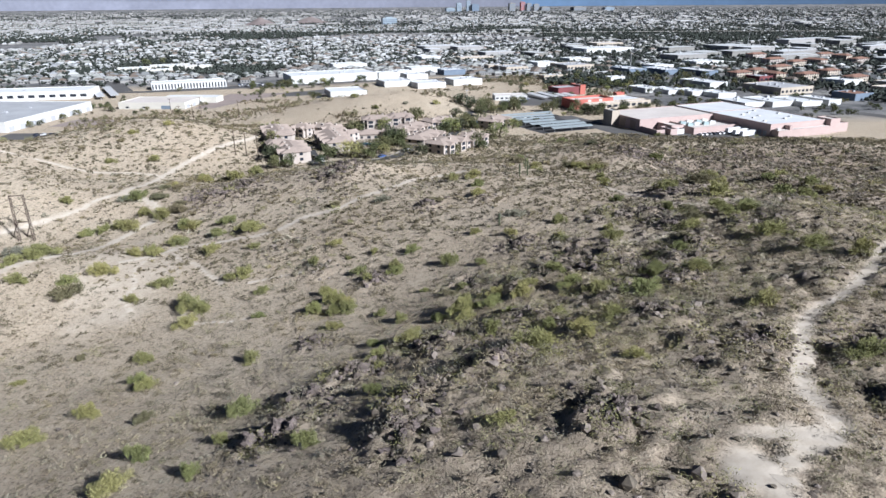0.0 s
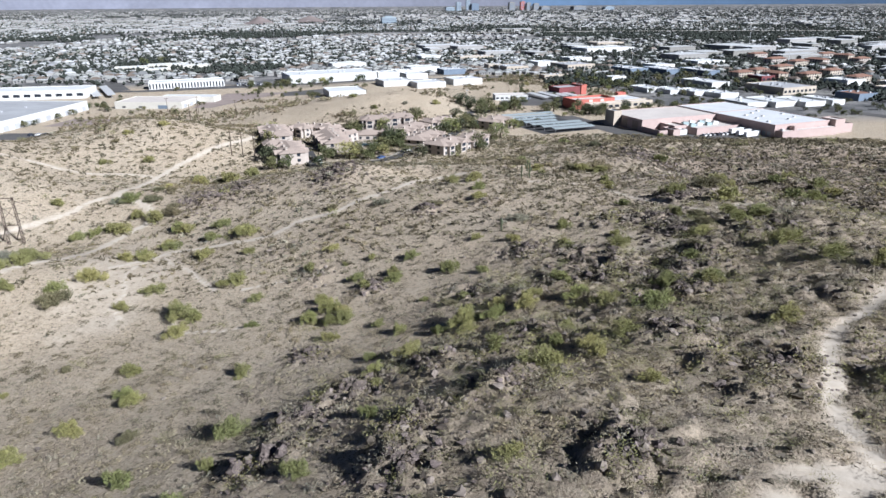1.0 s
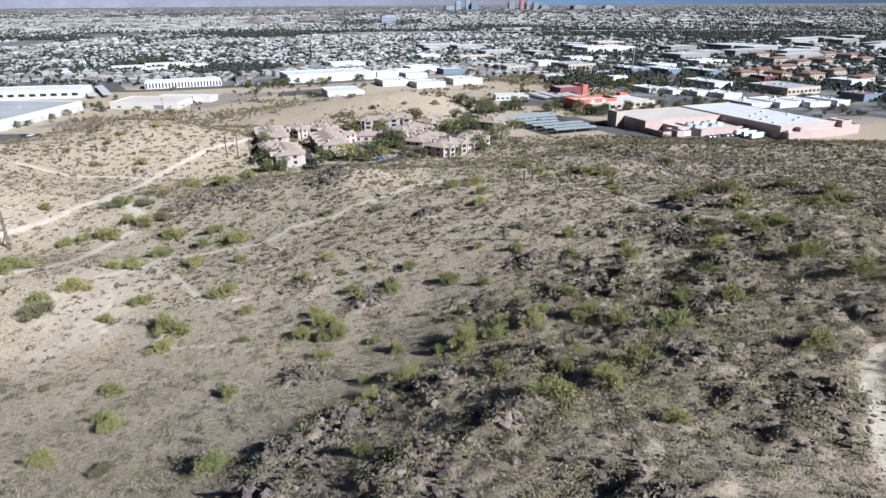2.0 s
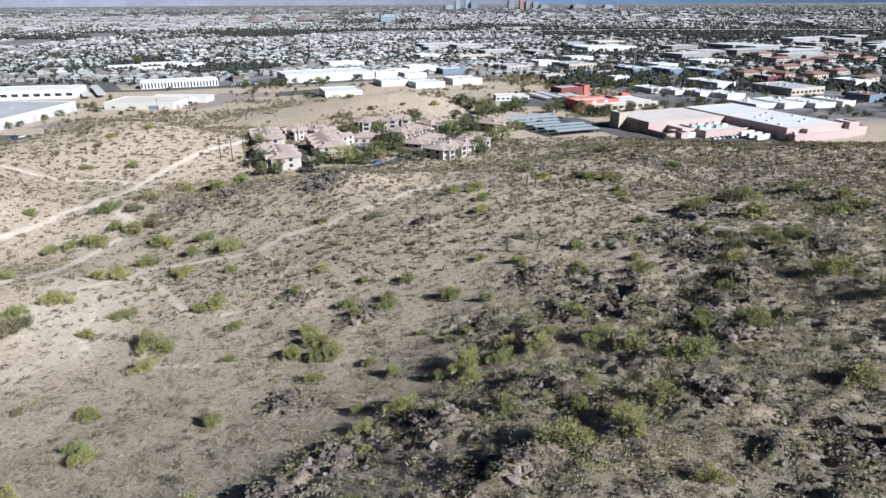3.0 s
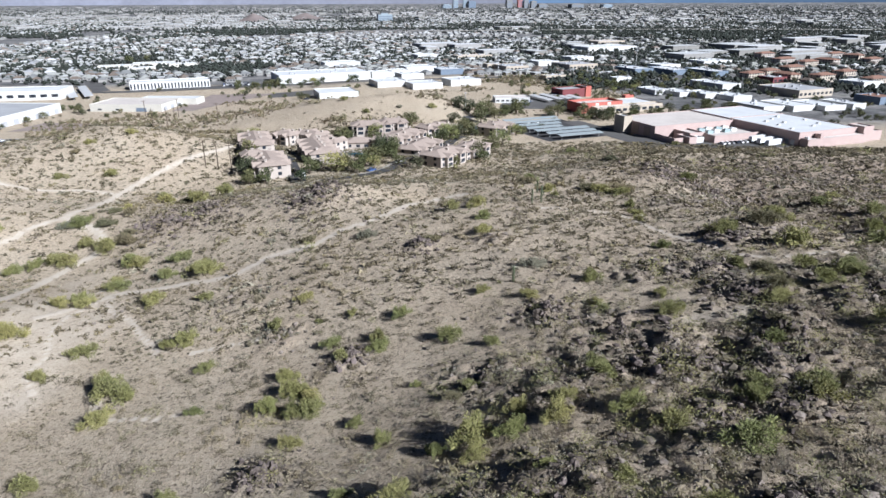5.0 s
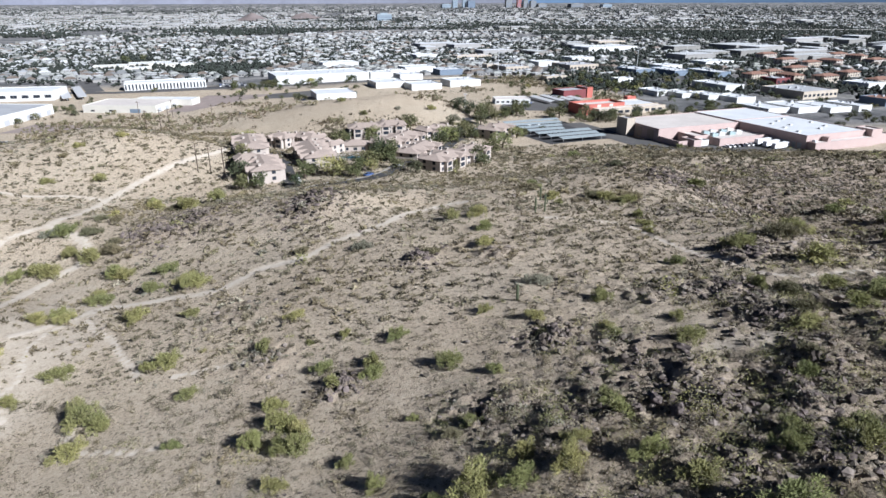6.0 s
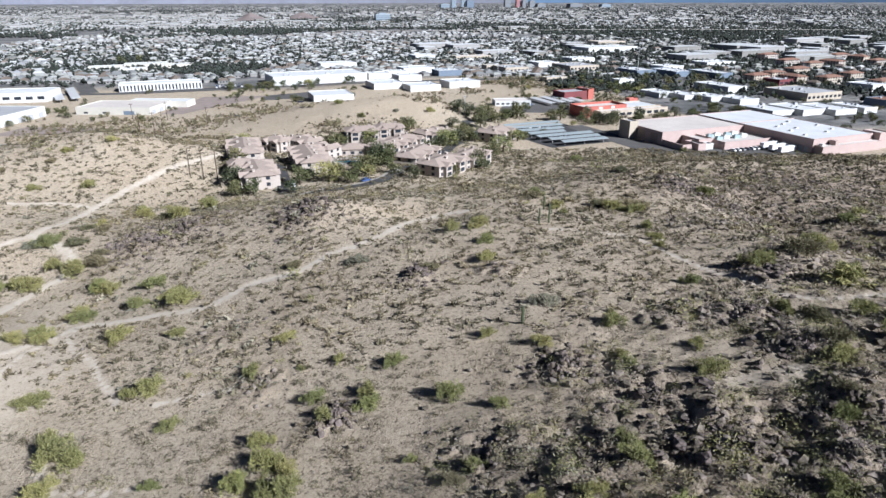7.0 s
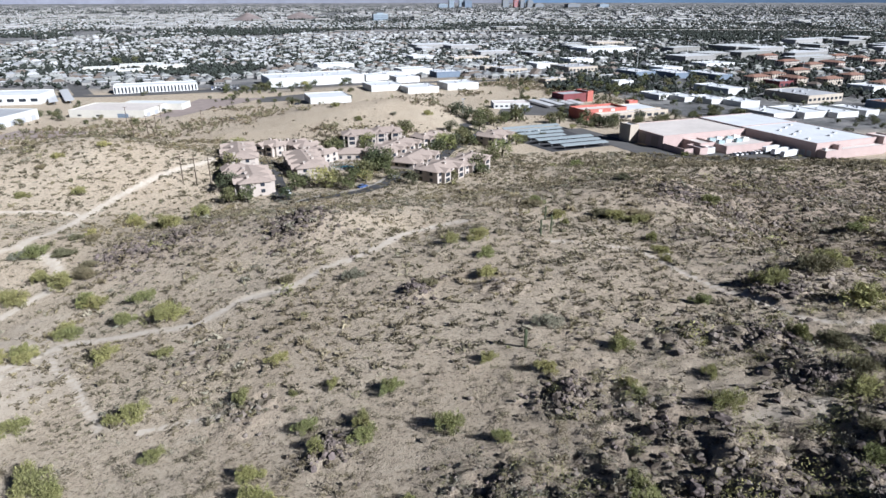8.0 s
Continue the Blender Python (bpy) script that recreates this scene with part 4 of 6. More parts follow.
for k, (x, y, ln) in enumerate([(41, 429, 40), (44, 422, 37), (49, 415.5, 31), (54, 408.5, 25), (58, 400.5, 38), (64, 393, 34), (70, 385.5, 30)]):
    carport(x, y, 21, ln, 3.9, BLUE_CANOPY, "long flat steel carport roof over parking bays", "carports by the condominiums")
for x, y in [(78, 566), (87, 571), (95, 574), (103, 576)]:
    carport(x, y, -70, 34, 5.2, CANOPY, "long pale steel carport roof over parking bays", "carports by the red building")
for x, y, ln in [(-486, 894, 234), (-476, 896, 210), (-452, 820, 100)]:
    carport(x, y, -58, ln, 6, CANOPY, "long white carport roof beside a street", "carports by the street")
for x, y, ln in [(-346, 636, 82), (-356, 630, 84)]:
    carport(x, y, -58, ln, 7, CANOPY, "long white carport roof beside a street", "carports by the street")
slab("parking_lot", [(36, 432), (64, 381), (104, 398), (84, 456)], 0.10, ASPHALT, "worn asphalt car park under carports", "parking")
slab("parking_lot", [(44, 500), (100, 500), (124, 580), (60, 585)], 0.10, OLD_ASPHALT, "worn grey asphalt car park", "parking")
for x, y, w, d in [(-420, 812, 40, 26), (-392, 846, 52, 30), (-372, 792, 30, 20), (-344, 842, 34, 24)]:
    hall("hall", x, y, 24, w, d, 4.5, CREAM_WALL, WHITE_ROOF, "low cream hall between dark trees", group="halls beside the long street", units=3)
hall("shed", 44, 530, 4, 28, 16, 4, WHITE_WALL, PINK_ROOF, "low pale shed open along its front", windows=7)

# ---- warehouses and halls on the plain ----
hall("warehouse", -162, 664, 24.5, 96, 46, 8.7, WHITE_WALL, WHITE_ROOF, "huge white flat-roofed warehouse", units=8, windows=0)
hall("small_hall", -101, 548, 20, 33, 32, 4.8, WHITE_WALL, WHITE_ROOF, "small white hall behind a sandy hill")
hall("office_hall", -294, 624, 21.4, 72, 22, 7, WHITE_WALL, WHITE_ROOF, "long white office hall with a row of tall windows", windows=24)
store_front = hall("storehouse", -268, 501, -3, 56, 36, 5.5, CREAM_WALL, PINK_ROOF, "low cream storehouse with a pale flat roof", dock=3)
wing(store_front, "wing", 20, 36.1, 68, 52, 5.2, CREAM_WALL, WHITE_ROOF, 0.3)
for k in range(2):
    pane_on(store_front, 6 + k * 14, -0.06, 1.2, 9 + k * 14, 0.1, 2.4)
pane_on(store_front, 36, -0.08, 0.3, 44, 0.1, 3.2, BLUE_WALL, "door")
hall("warehouse", -425, 408, -4, 131, 98, 7.2, WHITE_WALL, GREY_ROOF, "broad white warehouse with a grey roof", dock=9, units=6)
hall("warehouse", -446, 542, 11, 122, 34, 8, WHITE_WALL, WHITE_ROOF, "long white warehouse beside a street", windows=14, units=3)
for x, y, w, d, h in [(-60, 628, 30, 30, 5.5), (-26, 618, 30, 26, 5.5), (-41, 694, 25, 24, 6), (-74, 716, 24, 20, 6), (-57, 736, 24, 18, 6), (-146, 838, 46, 26, 6), (-40, 775, 38, 28, 6), (-33, 955, 36, 30, 6)]:
    hall("hall", x, y, 22, w, d, h, WHITE_WALL, WHITE_ROOF, "plain white flat-roofed industrial hall", group="white industrial halls", units=2)
STYLES = [(WHITE_WALL, WHITE_ROOF, "white flat-roofed hall with small roof units"), (TAN_WALL, PINK_ROOF, "tan hall with a pale flat roof"),
          (TAN_WALL, GREY_ROOF, "tan hall with a weathered grey roof"), (BLUE_WALL, WHITE_ROOF, "blue-grey hall under a white flat roof"),
          (MAROON_WALL, GREY_ROOF, "dark brown hall with a grey roof"), (RED_WALL, GREY_ROOF, "red-fronted shop with a grey roof"), (BLUE_WALL, TERRACOTTA, "dark shop with a terracotta roof")]
# x, y of the near west corner, width, depth, height, style
HALLS_EAST = [(10, 640, 32, 26, 6, 0), (0, 746, 28, 22, 6, 3), (24, 938, 54, 20, 6, 1), (57, 810, 18, 14, 6, 2), (77, 780, 30, 34, 6, 2), (124, 842, 30, 24, 6, 0),
              (155, 798, 40, 42, 6, 2), (240, 1085, 96, 50, 7, 0), (295, 1250, 60, 36, 7, 1), (178, 668, 18, 12, 5, 0), (110, 690, 24, 12, 5, 2)]
HALLS_PARK = [(302, 554, 40, 44, 6.5, 2), (257, 601, 22, 42, 6, 0), (240, 538, 20, 26, 4, 0), (222, 551, 19, 26, 4.2, 0), (205, 564, 18, 26, 4, 0), (188, 577, 18, 26, 4.2, 0),
              (238, 482, 21, 32, 4, 0), (261, 484, 22, 32, 4.3, 0), (285, 485, 22, 32, 4, 0), (310, 492, 14, 28, 4.4, 0)]
HALLS_SOUTH = [(256, 730, 24, 44, 6, 3), (218, 744, 26, 36, 6, 3), (295, 714, 20, 46, 6, 3), (332, 837, 46, 28, 6, 0), (262, 790, 30, 24, 6, 0), (178, 905, 36, 26, 6, 0),
               (330, 655, 18, 20, 6, 4), (345, 515, 22, 22, 6, 6), (372, 500, 26, 12, 4, 2), (393, 612, 26, 26, 6, 0), (405, 560, 30, 20, 5, 1), (430, 590, 24, 24, 6, 2)]
for x, y, w, d, h, k in HALLS_EAST + HALLS_PARK + HALLS_SOUTH:
    hall("hall", x, y, 22, w, d, h, *STYLES[k], group="halls of the business park", units=6 if w * d > 900 else 3, windows=int(w / 5) if k in (1, 2, 4) else 0, dock=int(d / 9) if k == 2 else 0)


def pitched(name, x, y, turn, w, d, h, rise, wall, roof, label, category, group="", floors=2, chimneys=2, z=None):
    """A house with a hipped roof, rows of windows on its long sides, balconies and chimneys; x, y is its middle."""
    thing = tagged(new(name), label, category, group=group)
    if z is None:
        c = [float(ground_z(x + a, y + b)) for a in (-d / 2, 0, d / 2) for b in (-d / 2, 0, d / 2)]
        z = sum(c) / 9
    thing.matrix_basis = pose(x, y, z, 0, 0, turn)
    bm = bmesh.new()
    box(bm, -w / 2, -d / 2, -3, w / 2, d / 2, h)
    part("wall", bm, wall, thing)
    bm = bmesh.new()
    o, e = 0.7, min(d / 2, w / 2) * 0.85
    lo = [bm.verts.new((sx * (w / 2 + o), sy * (d / 2 + o), h - 0.1)) for sx, sy in ((-1, -1), (1, -1), (1, 1), (-1, 1))]
    mid = [bm.verts.new((v.co.x, v.co.y, h + 0.15)) for v in lo]
    a, b = bm.verts.new((-w / 2 + e, 0, h + rise)), bm.verts.new((w / 2 - e, 0, h + rise))
    for i in range(4):
        bm.faces.new((lo[i], lo[(i + 1) % 4], mid[(i + 1) % 4], mid[i]))
    bm.faces.new((mid[0], mid[1], b, a))
    bm.faces.new((mid[2], mid[3], a, b))
    bm.faces.new((mid[1], mid[2], b))
    bm.faces.new((mid[3], mid[0], a))
    bm.faces.new(lo[::-1])
    part("roof", bm, roof, thing)
    q = radians(turn)
    FOOT.append((x - math.cos(q) * w / 2 + math.sin(q) * d / 2, y - math.sin(q) * w / 2 - math.cos(q) * d / 2, turn, w, d))
    r = random.Random(int(x * 31 + y * 17))
    for k in range(chimneys):
        bm = bmesh.new()
        cx, cy = (k + 0.5) / chimneys * w - w / 2, r.choice((-1, 1)) * d * 0.2
        box(bm, cx - 0.6, cy - 0.5, h, cx + 0.6, cy + 0.5, h + rise)
        box(bm, cx - 0.75, cy - 0.65, h + rise, cx + 0.75, cy + 0.65, h + rise + 0.25)
        part("chimney", bm, wall, thing)
    n = max(int(w / 3.6), 2)
    for s in (-1, 1):
        for f in range(floors):
            for k in range(n):
                cx = (k + 0.5) / n * w - w / 2
                hz = 0.9 + f * h / floors
                dx = 1.0 if (k + f) % 3 else 0.7
                pane_on(thing, cx - dx, s * d / 2 - 0.08, hz, cx + dx, s * d / 2 + 0.08, hz + 1.45)
    for s in (-1, 1):
        for f in range(floors):
            for k in range(2):
                cy = (k - 0.5) * d * 0.45
                hz = 0.9 + f * h / floors
                pane_on(thing, s * w / 2 - 0.08, cy - 0.8, hz, s * w / 2 + 0.08, cy + 0.8, hz + 1.45)
    return thing


# ---- condominiums in the hollow ----
def condominium(x, y, turn, w, d, ch):
    """A two-storey row with a hipped main roof, gabled cross wings, dark panes painting the shade of recessed
    balconies, garage doors and chimneys.
    """
    thing = pitched("condominium", x, y, turn, w, d, 5.3, 2.0, CONDO_WALL, CONDO_ROOF, "two-storey beige stucco condominium with a tan tiled roof", "condominium", "condominiums in the hollow", 2, ch)
    n = max(int(w / 9), 2)
    for k in range(n):
        cx = (k + 0.5) / n * w - w / 2
        for s in (-1, 1):
            bm = bmesh.new()
            y0, y1 = (-d / 2 - 1.8, -d / 2 + 0.2) if s < 0 else (d / 2 - 0.2, d / 2 + 1.8)
            box(bm, cx - 2.3, y0, -3, cx + 2.3, y1, 4.9)
            bay = part("bay", bm, CONDO_WALL, thing)
            bm = bmesh.new()
            e = y0 - 0.5 if s < 0 else y1 + 0.5
            a = [bm.verts.new(c) for c in ((cx - 2.8, e, 4.85), (cx + 2.8, e, 4.85), (cx, e, 6.5), (cx - 2.8, 0, 4.85), (cx + 2.8, 0, 4.85), (cx, 0, 6.5))]
            for f in ((0, 1, 2), (0, 2, 5, 3), (2, 1, 4, 5), (0, 3, 4, 1)):
                bm.faces.new([a[i] for i in f])
            part("gable", bm, CONDO_ROOF, bay)
            f = y0 if s < 0 else y1
            for z in (0.5, 3.0):
                pane_on(bay, cx - 1.5, f - 0.06, z, cx + 1.5, f + 0.06, z + 1.7, name="balcony_shade")
    return thing


for x, y, turn, w, d, ch in [(-77.5, 291, 112, 28, 12, 4), (-86, 297, 22, 10, 9, 1), (-91, 321, 110, 24, 12, 3), (-99, 346, 110, 22, 12, 3), (-61, 320, 110, 36, 12, 5), (-88, 370, 150, 14, 10, 2), (-74, 371, 140, 20, 12, 3),
                             (-61, 353, 150, 17, 11, 2), (-44, 388, 12, 18, 12, 2), (-29, 394, 12, 16, 12, 2), (-23, 367, 62, 36, 13, 5), (-3, 391, 40, 22, 12, 3), (-11, 336, 66, 28, 12, 3), (1, 307, 55, 21, 12, 3), (14, 329, 57, 24, 12, 3), (34, 402, 55, 22, 13, 3)]:
    condominium(x, y, turn, w, d, ch)
pitched("clubhouse", -46, 361, 5, 13, 11, 3.4, 2.2, CONDO_WALL, CONDO_ROOF, "beige clubhouse with a wide hipped roof by the pool", "clubhouse", floors=1, chimneys=0)
bm = bmesh.new()
a = [bm.verts.new((6.2 * math.cos(t) * (1 + 0.2 * math.cos(2 * t)), 3.8 * math.sin(t), 0.0)) for t in np.linspace(0, 6.283, 24, endpoint=False)]
bm.faces.new(a)
pool = part("swimming_pool", bm, WATER)
pool.matrix_basis = pose(-45, 332, float(ground_z(-45, 332)) + 0.4)
tagged(pool, "small kidney-shaped swimming pool with blue-green water", "pool")
slab("pool_deck", [(-55, 323), (-35, 323), (-35, 352), (-55, 350)], 0.22, CONCRETE, "pale concrete deck round the pool", "deck")
strip("road", smooth_line([(-50, 262), (-40, 271), (-30, 280), (-22, 295), (-17, 309), (-4, 346), (2, 364), (9, 387), (22, 404), (26, 424), (17, 437), (24, 448), (40, 470), (60, 500)]), 6, 0.14, ASPHALT, "dark asphalt drive through the condominiums", "road")
strip("road", smooth_line([(-59, 268), (-64, 282), (-69, 296), (-77, 321), (-84, 342), (-87, 354)]), 7.5, 0.14, ASPHALT, "dark asphalt drive between two condominiums", "road")

strip("pavement", smooth_line([(-54, 262), (-43, 273), (-34, 281), (-26, 294), (-21, 309)]), 1.6, 0.3, CONCRETE, "narrow pale concrete pavement beside the drive", "pavement")

# ---- streets ----
strip("road", smooth_line([(-318, 618), (-365, 693), (-577, 1042), (-923, 1580), (-1400, 2300)], 12), 15, 0.12, OLD_ASPHALT, "straight grey street running out over the plain", "road")
strip("road", smooth_line([(-420, 610), (-300, 612), (-211, 640), (-60, 690), (100, 724), (166, 682), (217, 613), (330, 420)], 10), 13, 0.16, OLD_ASPHALT, "broad grey street between the halls", "road")
strip("road", smooth_line([(166, 682), (300, 752), (520, 870), (900, 1070)], 10), 12, 0.14, OLD_ASPHALT, "broad grey street past the apartments", "road")
strip("road", smooth_line([(217, 613), (390, 600), (560, 660), (800, 780)], 10), 11, 0.15, OLD_ASPHALT, "grey street past the apartments", "road")
slab("lot", [(-206, 500), (-190, 500), (-150, 600), (-206, 592)], 0.1, LOT, "bare brown gravel lot beside a storehouse", "yard")
slab("lot", [(-280, 420), (-222, 428), (-226, 446), (-275, 452)], 0.1, LOT, "bare brown gravel lot at the foot of the hills", "yard")
slab("parking_lot", [(-300, 606), (-170, 650), (-180, 672), (-296, 622)], 0.1, ASPHALT, "dark asphalt car park with cars", "parking")
slab("parking_lot", [(-150, 570), (-112, 590), (-120, 620), (-155, 600)], 0.1, OLD_ASPHALT, "worn asphalt lot by a white hall", "parking")
slab("lot", [(140, 740), (215, 770), (205, 800), (128, 775)], 0.1, TAN_WALL, "bare brown dirt lot", "yard")
slab("parking_lot", [(-290, 372), (-225, 372), (-225, 396), (-290, 396)], 0.12, OLD_ASPHALT, "worn asphalt car park at the foot of the hills", "parking")

for x, y, turn, w in [(324, 690, 27, 30), (354, 716, 27, 26), (355, 680, 110, 30), (399, 754, 27, 34), (386, 670, 27, 30), (453, 821, 27, 32), (444, 861, 27, 37), (491, 845, 117, 33), (462, 950, 27, 35), (558, 944, 27, 37), (554, 854, 27, 31), (566, 912, 117, 28), (429, 704, 27, 26), (420, 640, 27, 30)]:
    pitched("apartment_house", x, y, turn, w * 0.8, 13, 7.2, 2.2, CONDO_WALL if w % 2 else TAN_WALL, TERRACOTTA, "three-storey tan apartment house with a terracotta roof", "apartment house", "apartment houses by the street", 3, 0, 0.0)


# ---- power lines ----
def lattice_pylon(x, y, turn, tall):
    """A two-legged steel frame: latticed legs, cross braces, a top beam and outriggers."""
    thing = tagged(new("power_pylon"), "rusty two-legged steel power pylon with cross bracing", "pylon")
    thing.matrix_basis = pose(x, y, float(ground_z(x, y)) - 0.3, 0, 0, turn)
    for s in (-1, 1):
        bm = bmesh.new()
        for a in (-0.35, 0.35):
            for b in (-0.35, 0.35):
                tube(bm, (s * 2.2 + a, b, 0), (s * 1.9 + a * 0.7, b * 0.7, tall), 0.09, 0.07, 4)
        n = 16
        for k in range(n):
            z0, z1 = tall * k / n, tall * (k + 1) / n
            w = 1 if k % 2 else -1
            for b in (-0.3, 0.3):
                tube(bm, (s * 2.1 - 0.3 * w, b, z0), (s * 2.05 + 0.3 * w, b, z1), 0.04, 0.04, 4)
        part("leg", bm, STEEL, thing)
        bm = bmesh.new()
        tube(bm, (s * 1.95, 0, tall - 1.2), (s * 5.0, 0, tall - 2.6), 0.10, 0.07, 5)
        part("outrigger", bm, STEEL, thing)
        bm = bmesh.new()
        tube(bm, (s * 2.1, 0, tall * 0.38), (s * 2.1 - 3.4, 3.2, 0), 0.16, 0.16, 5)
        part("stay", bm, STEEL, thing)
    for z0, z1 in ((0.42, 0.42), (0.98, 0.98)):
        bm = bmesh.new()
        for b in (-0.25, 0.25):
            tube(bm, (-2.1, b, tall * z0), (2.1, b, tall * z1), 0.10, 0.10, 5)
        part("beam", bm, STEEL, thing)
    for s in (-1, 1):
        bm = bmesh.new()
        tube(bm, (-2.0 * s, 0, tall * 0.55), (2.0 * s, 0, tall * 0.82), 0.07, 0.07, 5)
        part("brace", bm, STEEL, thing)


lattice_pylon(-142.8, 177.6, 14, 16.5)


def pole(x, y, turn, tall, arms, label, name="power_pole"):
    thing = tagged(new(name), label, "pole", group="wooden power poles")
    thing.matrix_basis = pose(x, y, float(ground_z(x, y)) - 0.4, 0, 0, turn)
    bm = bmesh.new()
    tube(bm, (0, 0, 0), (0, 0, tall), 0.24, 0.15, 8)
    part("post", bm, WOOD, thing)
    for z in arms:
        bm = bmesh.new()
        box(bm, -1.4, -0.1, z - 0.12, 1.4, 0.1, z + 0.12)
        part("crossarm", bm, WOOD, thing)
        for s in (-1.2, 0, 1.2):
            bm = bmesh.new()
            tube(bm, (s, 0, z + 0.1), (s, 0, z + 0.45), 0.08, 0.05, 6)
            part("insulator", bm, CONCRETE, thing)


for x, y, tall, arms in [(-105, 288.5, 12.5, [11.3]), (-99.5, 288.5, 12.5, [11.3]), (-94, 289.5, 12.5, [11.3]), (-172, 411, 15, [14]), (-168, 414, 15, [14]), (-185, 420, 14, [13]), (-150, 440, 13, [12.4]), (-212, 470, 13, [12.3]), (-190, 474, 13, [12.3])]:
    pole(x, y, 30, tall, arms, "weathered wooden power pole with a crossarm")
for x, y, tall in [(17.6, 470, 17), (66, 760, 34), (-150, 1130, 45), (168, 760, 30), (235, 800, 32), (330, 900, 32), (470, 1000, 34), (640, 1100, 34), (420, 780, 24), (640, 860, 24)]:
    thing = tagged(new("light_mast"), "tall slim pale steel mast on the plain", "mast", group="steel masts")
    thing.matrix_basis = pose(x, y, -0.3)
    bm = bmesh.new()
    tube(bm, (0, 0, 0), (0, 0, tall), 0.32, 0.14, 8)
    part("shaft", bm, CANOPY, thing)
    bm = bmesh.new()
    box(bm, -1.0, -0.25, tall - 0.2, 1.0, 0.25, tall + 0.35)
    part("head", bm, CANOPY, thing)


# ---- parked cars ----
CAR_PAINTS = [plain("white_car_paint", (0.700, 0.700, 0.700), 0.3, 0.03), plain("dark_car_paint", (0.030, 0.035, 0.050), 0.3, 0.05), plain("silver_car_paint", (0.350, 0.360, 0.370), 0.3, 0.04, metal=0.4), plain("blue_car_paint", (0.050, 0.090, 0.220), 0.3, 0.05)]
CAR_LABELS = ["white parked car with dark windows", "dark blue-black parked car", "silver-grey parked car with dark windows", "deep blue parked car"]


def car(kind):
    thing = tagged(new("car"), CAR_LABELS[kind], "car", group="parked cars")
    bm = bmesh.new()
    prof = [(-2.2, 0.35), (-2.2, 0.8), (-1.9, 0.95), (-1.0, 1.0), (1.2, 0.98), (2.1, 0.8), (2.25, 0.4)]
    rows = [[bm.verts.new((px, s * 0.88, pz)) for px, pz in prof] for s in (-1, 1)]
    for k in range(len(prof)):
        j = (k + 1) % len(prof)
        bm.faces.new((rows[0][k], rows[0][j], rows[1][j], rows[1][k]))
    bm.faces.new(rows[0])
    bm.faces.new(rows[1][::-1])
    part("body", bm, CAR_PAINTS[kind], thing)
    bm = bmesh.new()
    v = box(bm, -1.7, -0.82, 0.97, 0.95, 0.82, 1.46)
    for q in v[4:]:
        q.co.x *= 0.72
        q.co.y *= 0.82
    cabin = part("cabin", bm, DARK_GLASS, thing)
    bm = bmesh.new()
    box(bm, -1.15, -0.64, 1.46, 0.6, 0.64, 1.50)
    part("roof", bm, CAR_PAINTS[kind], cabin)
    for sx in (-1.35, 1.4):
        for sy in (-0.82, 0.82):
            bm = bmesh.new()
            tube(bm, (sx, sy - 0.1, 0.33), (sx, sy + 0.1, 0.33), 0.33, 0.33, 12)
            part("wheel", bm, RUBBER, thing)
    return thing


CARS = [car(k) for k in range(4)]
used = set()
spots = [(-262 + 5 * k, 380, 90, (1, 1, 3, 1, 2, 1)[k % 6]) for k in range(6)] + [(-268 + 5 * k, 388, 90, (1, 0, 1, 2)[k % 4]) for k in range(7)]
spots += [(*at(S0, -8 - 3.4 * k, 20), 117, (0, 1, 2, 0)[k % 4]) for k in range(9)] + [(*at(S0, -56 + 3.2 * k, 34), 117, (0, 2, 1)[k % 3]) for k in range(4)] + [(-112, 548, 20, 1), (-140, 470, 15, 1)]
spots += [(66 + 8 * math.cos(k), 560 - 3.3 * k, 20 + 90 * (k % 2), k % 4) for k in range(12)] + [(-214 - 0.4 * k + 3.1 * (k % 9), 652 + 11 * (k // 9) + 0.36 * 3 * (k % 9), 111, (0, 2, 1, 0, 3)[k % 5]) for k in range(18)]
spots += [(48 + 3.2 * k, 431 + 1.4 * k, 114, (0, 1, 2, 0, 1)[k % 5]) for k in range(8)] + [(60 + 3.2 * k, 405 + 1.4 * k, 114, (2, 1, 0)[k % 3]) for k in range(8)] + [(-31, 287, 50, 3), (-60, 280, 110, 0), (-20, 303, 50, 0), (22, 410, 80, 3)]
for x, y, turn, k in spots:
    m = pose(x, y, float(ground_z(x, y)) + 0.16, 0, 0, turn)
    if k in used:
        copy_thing(CARS[k], m)
    else:
        used.add(k)
        CARS[k].matrix_basis = m
for k in (0, 1, 2):
    x, y = at(S0, -6 - 5 * k, 6 + 22 + 0.1 * k)
    thing = tagged(new("box_trailer"), "white box trailer backed up to the loading dock", "trailer", group="trailers at the dock")
    thing.matrix_basis = pose(*at(S0, -9, 8 + 6 * k), 0.14, 0, 0, 27)
    bm = bmesh.new()
    box(bm, -6, -1.25, 1.1, 6, 1.25, 3.9)
    part("box", bm, CAR_PAINTS[0], thing)
    for sx in (-4.5, -3.4, 4.2):
        bm = bmesh.new()
        tube(bm, (sx, -1.2, 0.5), (sx, 1.2, 0.5), 0.5, 0.5, 12)
        part("axle", bm, RUBBER, thing)

def off_buildings(p, rim=3.0):
    """True where no building stands."""
    ok = np.ones(len(p), bool)
    for x, y, turn, w, d in FOOT:
        c, q = math.cos(radians(turn)), math.sin(radians(turn))
        u, v = (p[:, 0] - x) * c + (p[:, 1] - y) * q, -(p[:, 0] - x) * q + (p[:, 1] - y) * c
        ok &= ~((u > -rim) & (u < w + rim) & (v > -rim) & (v < d + rim))
    return ok


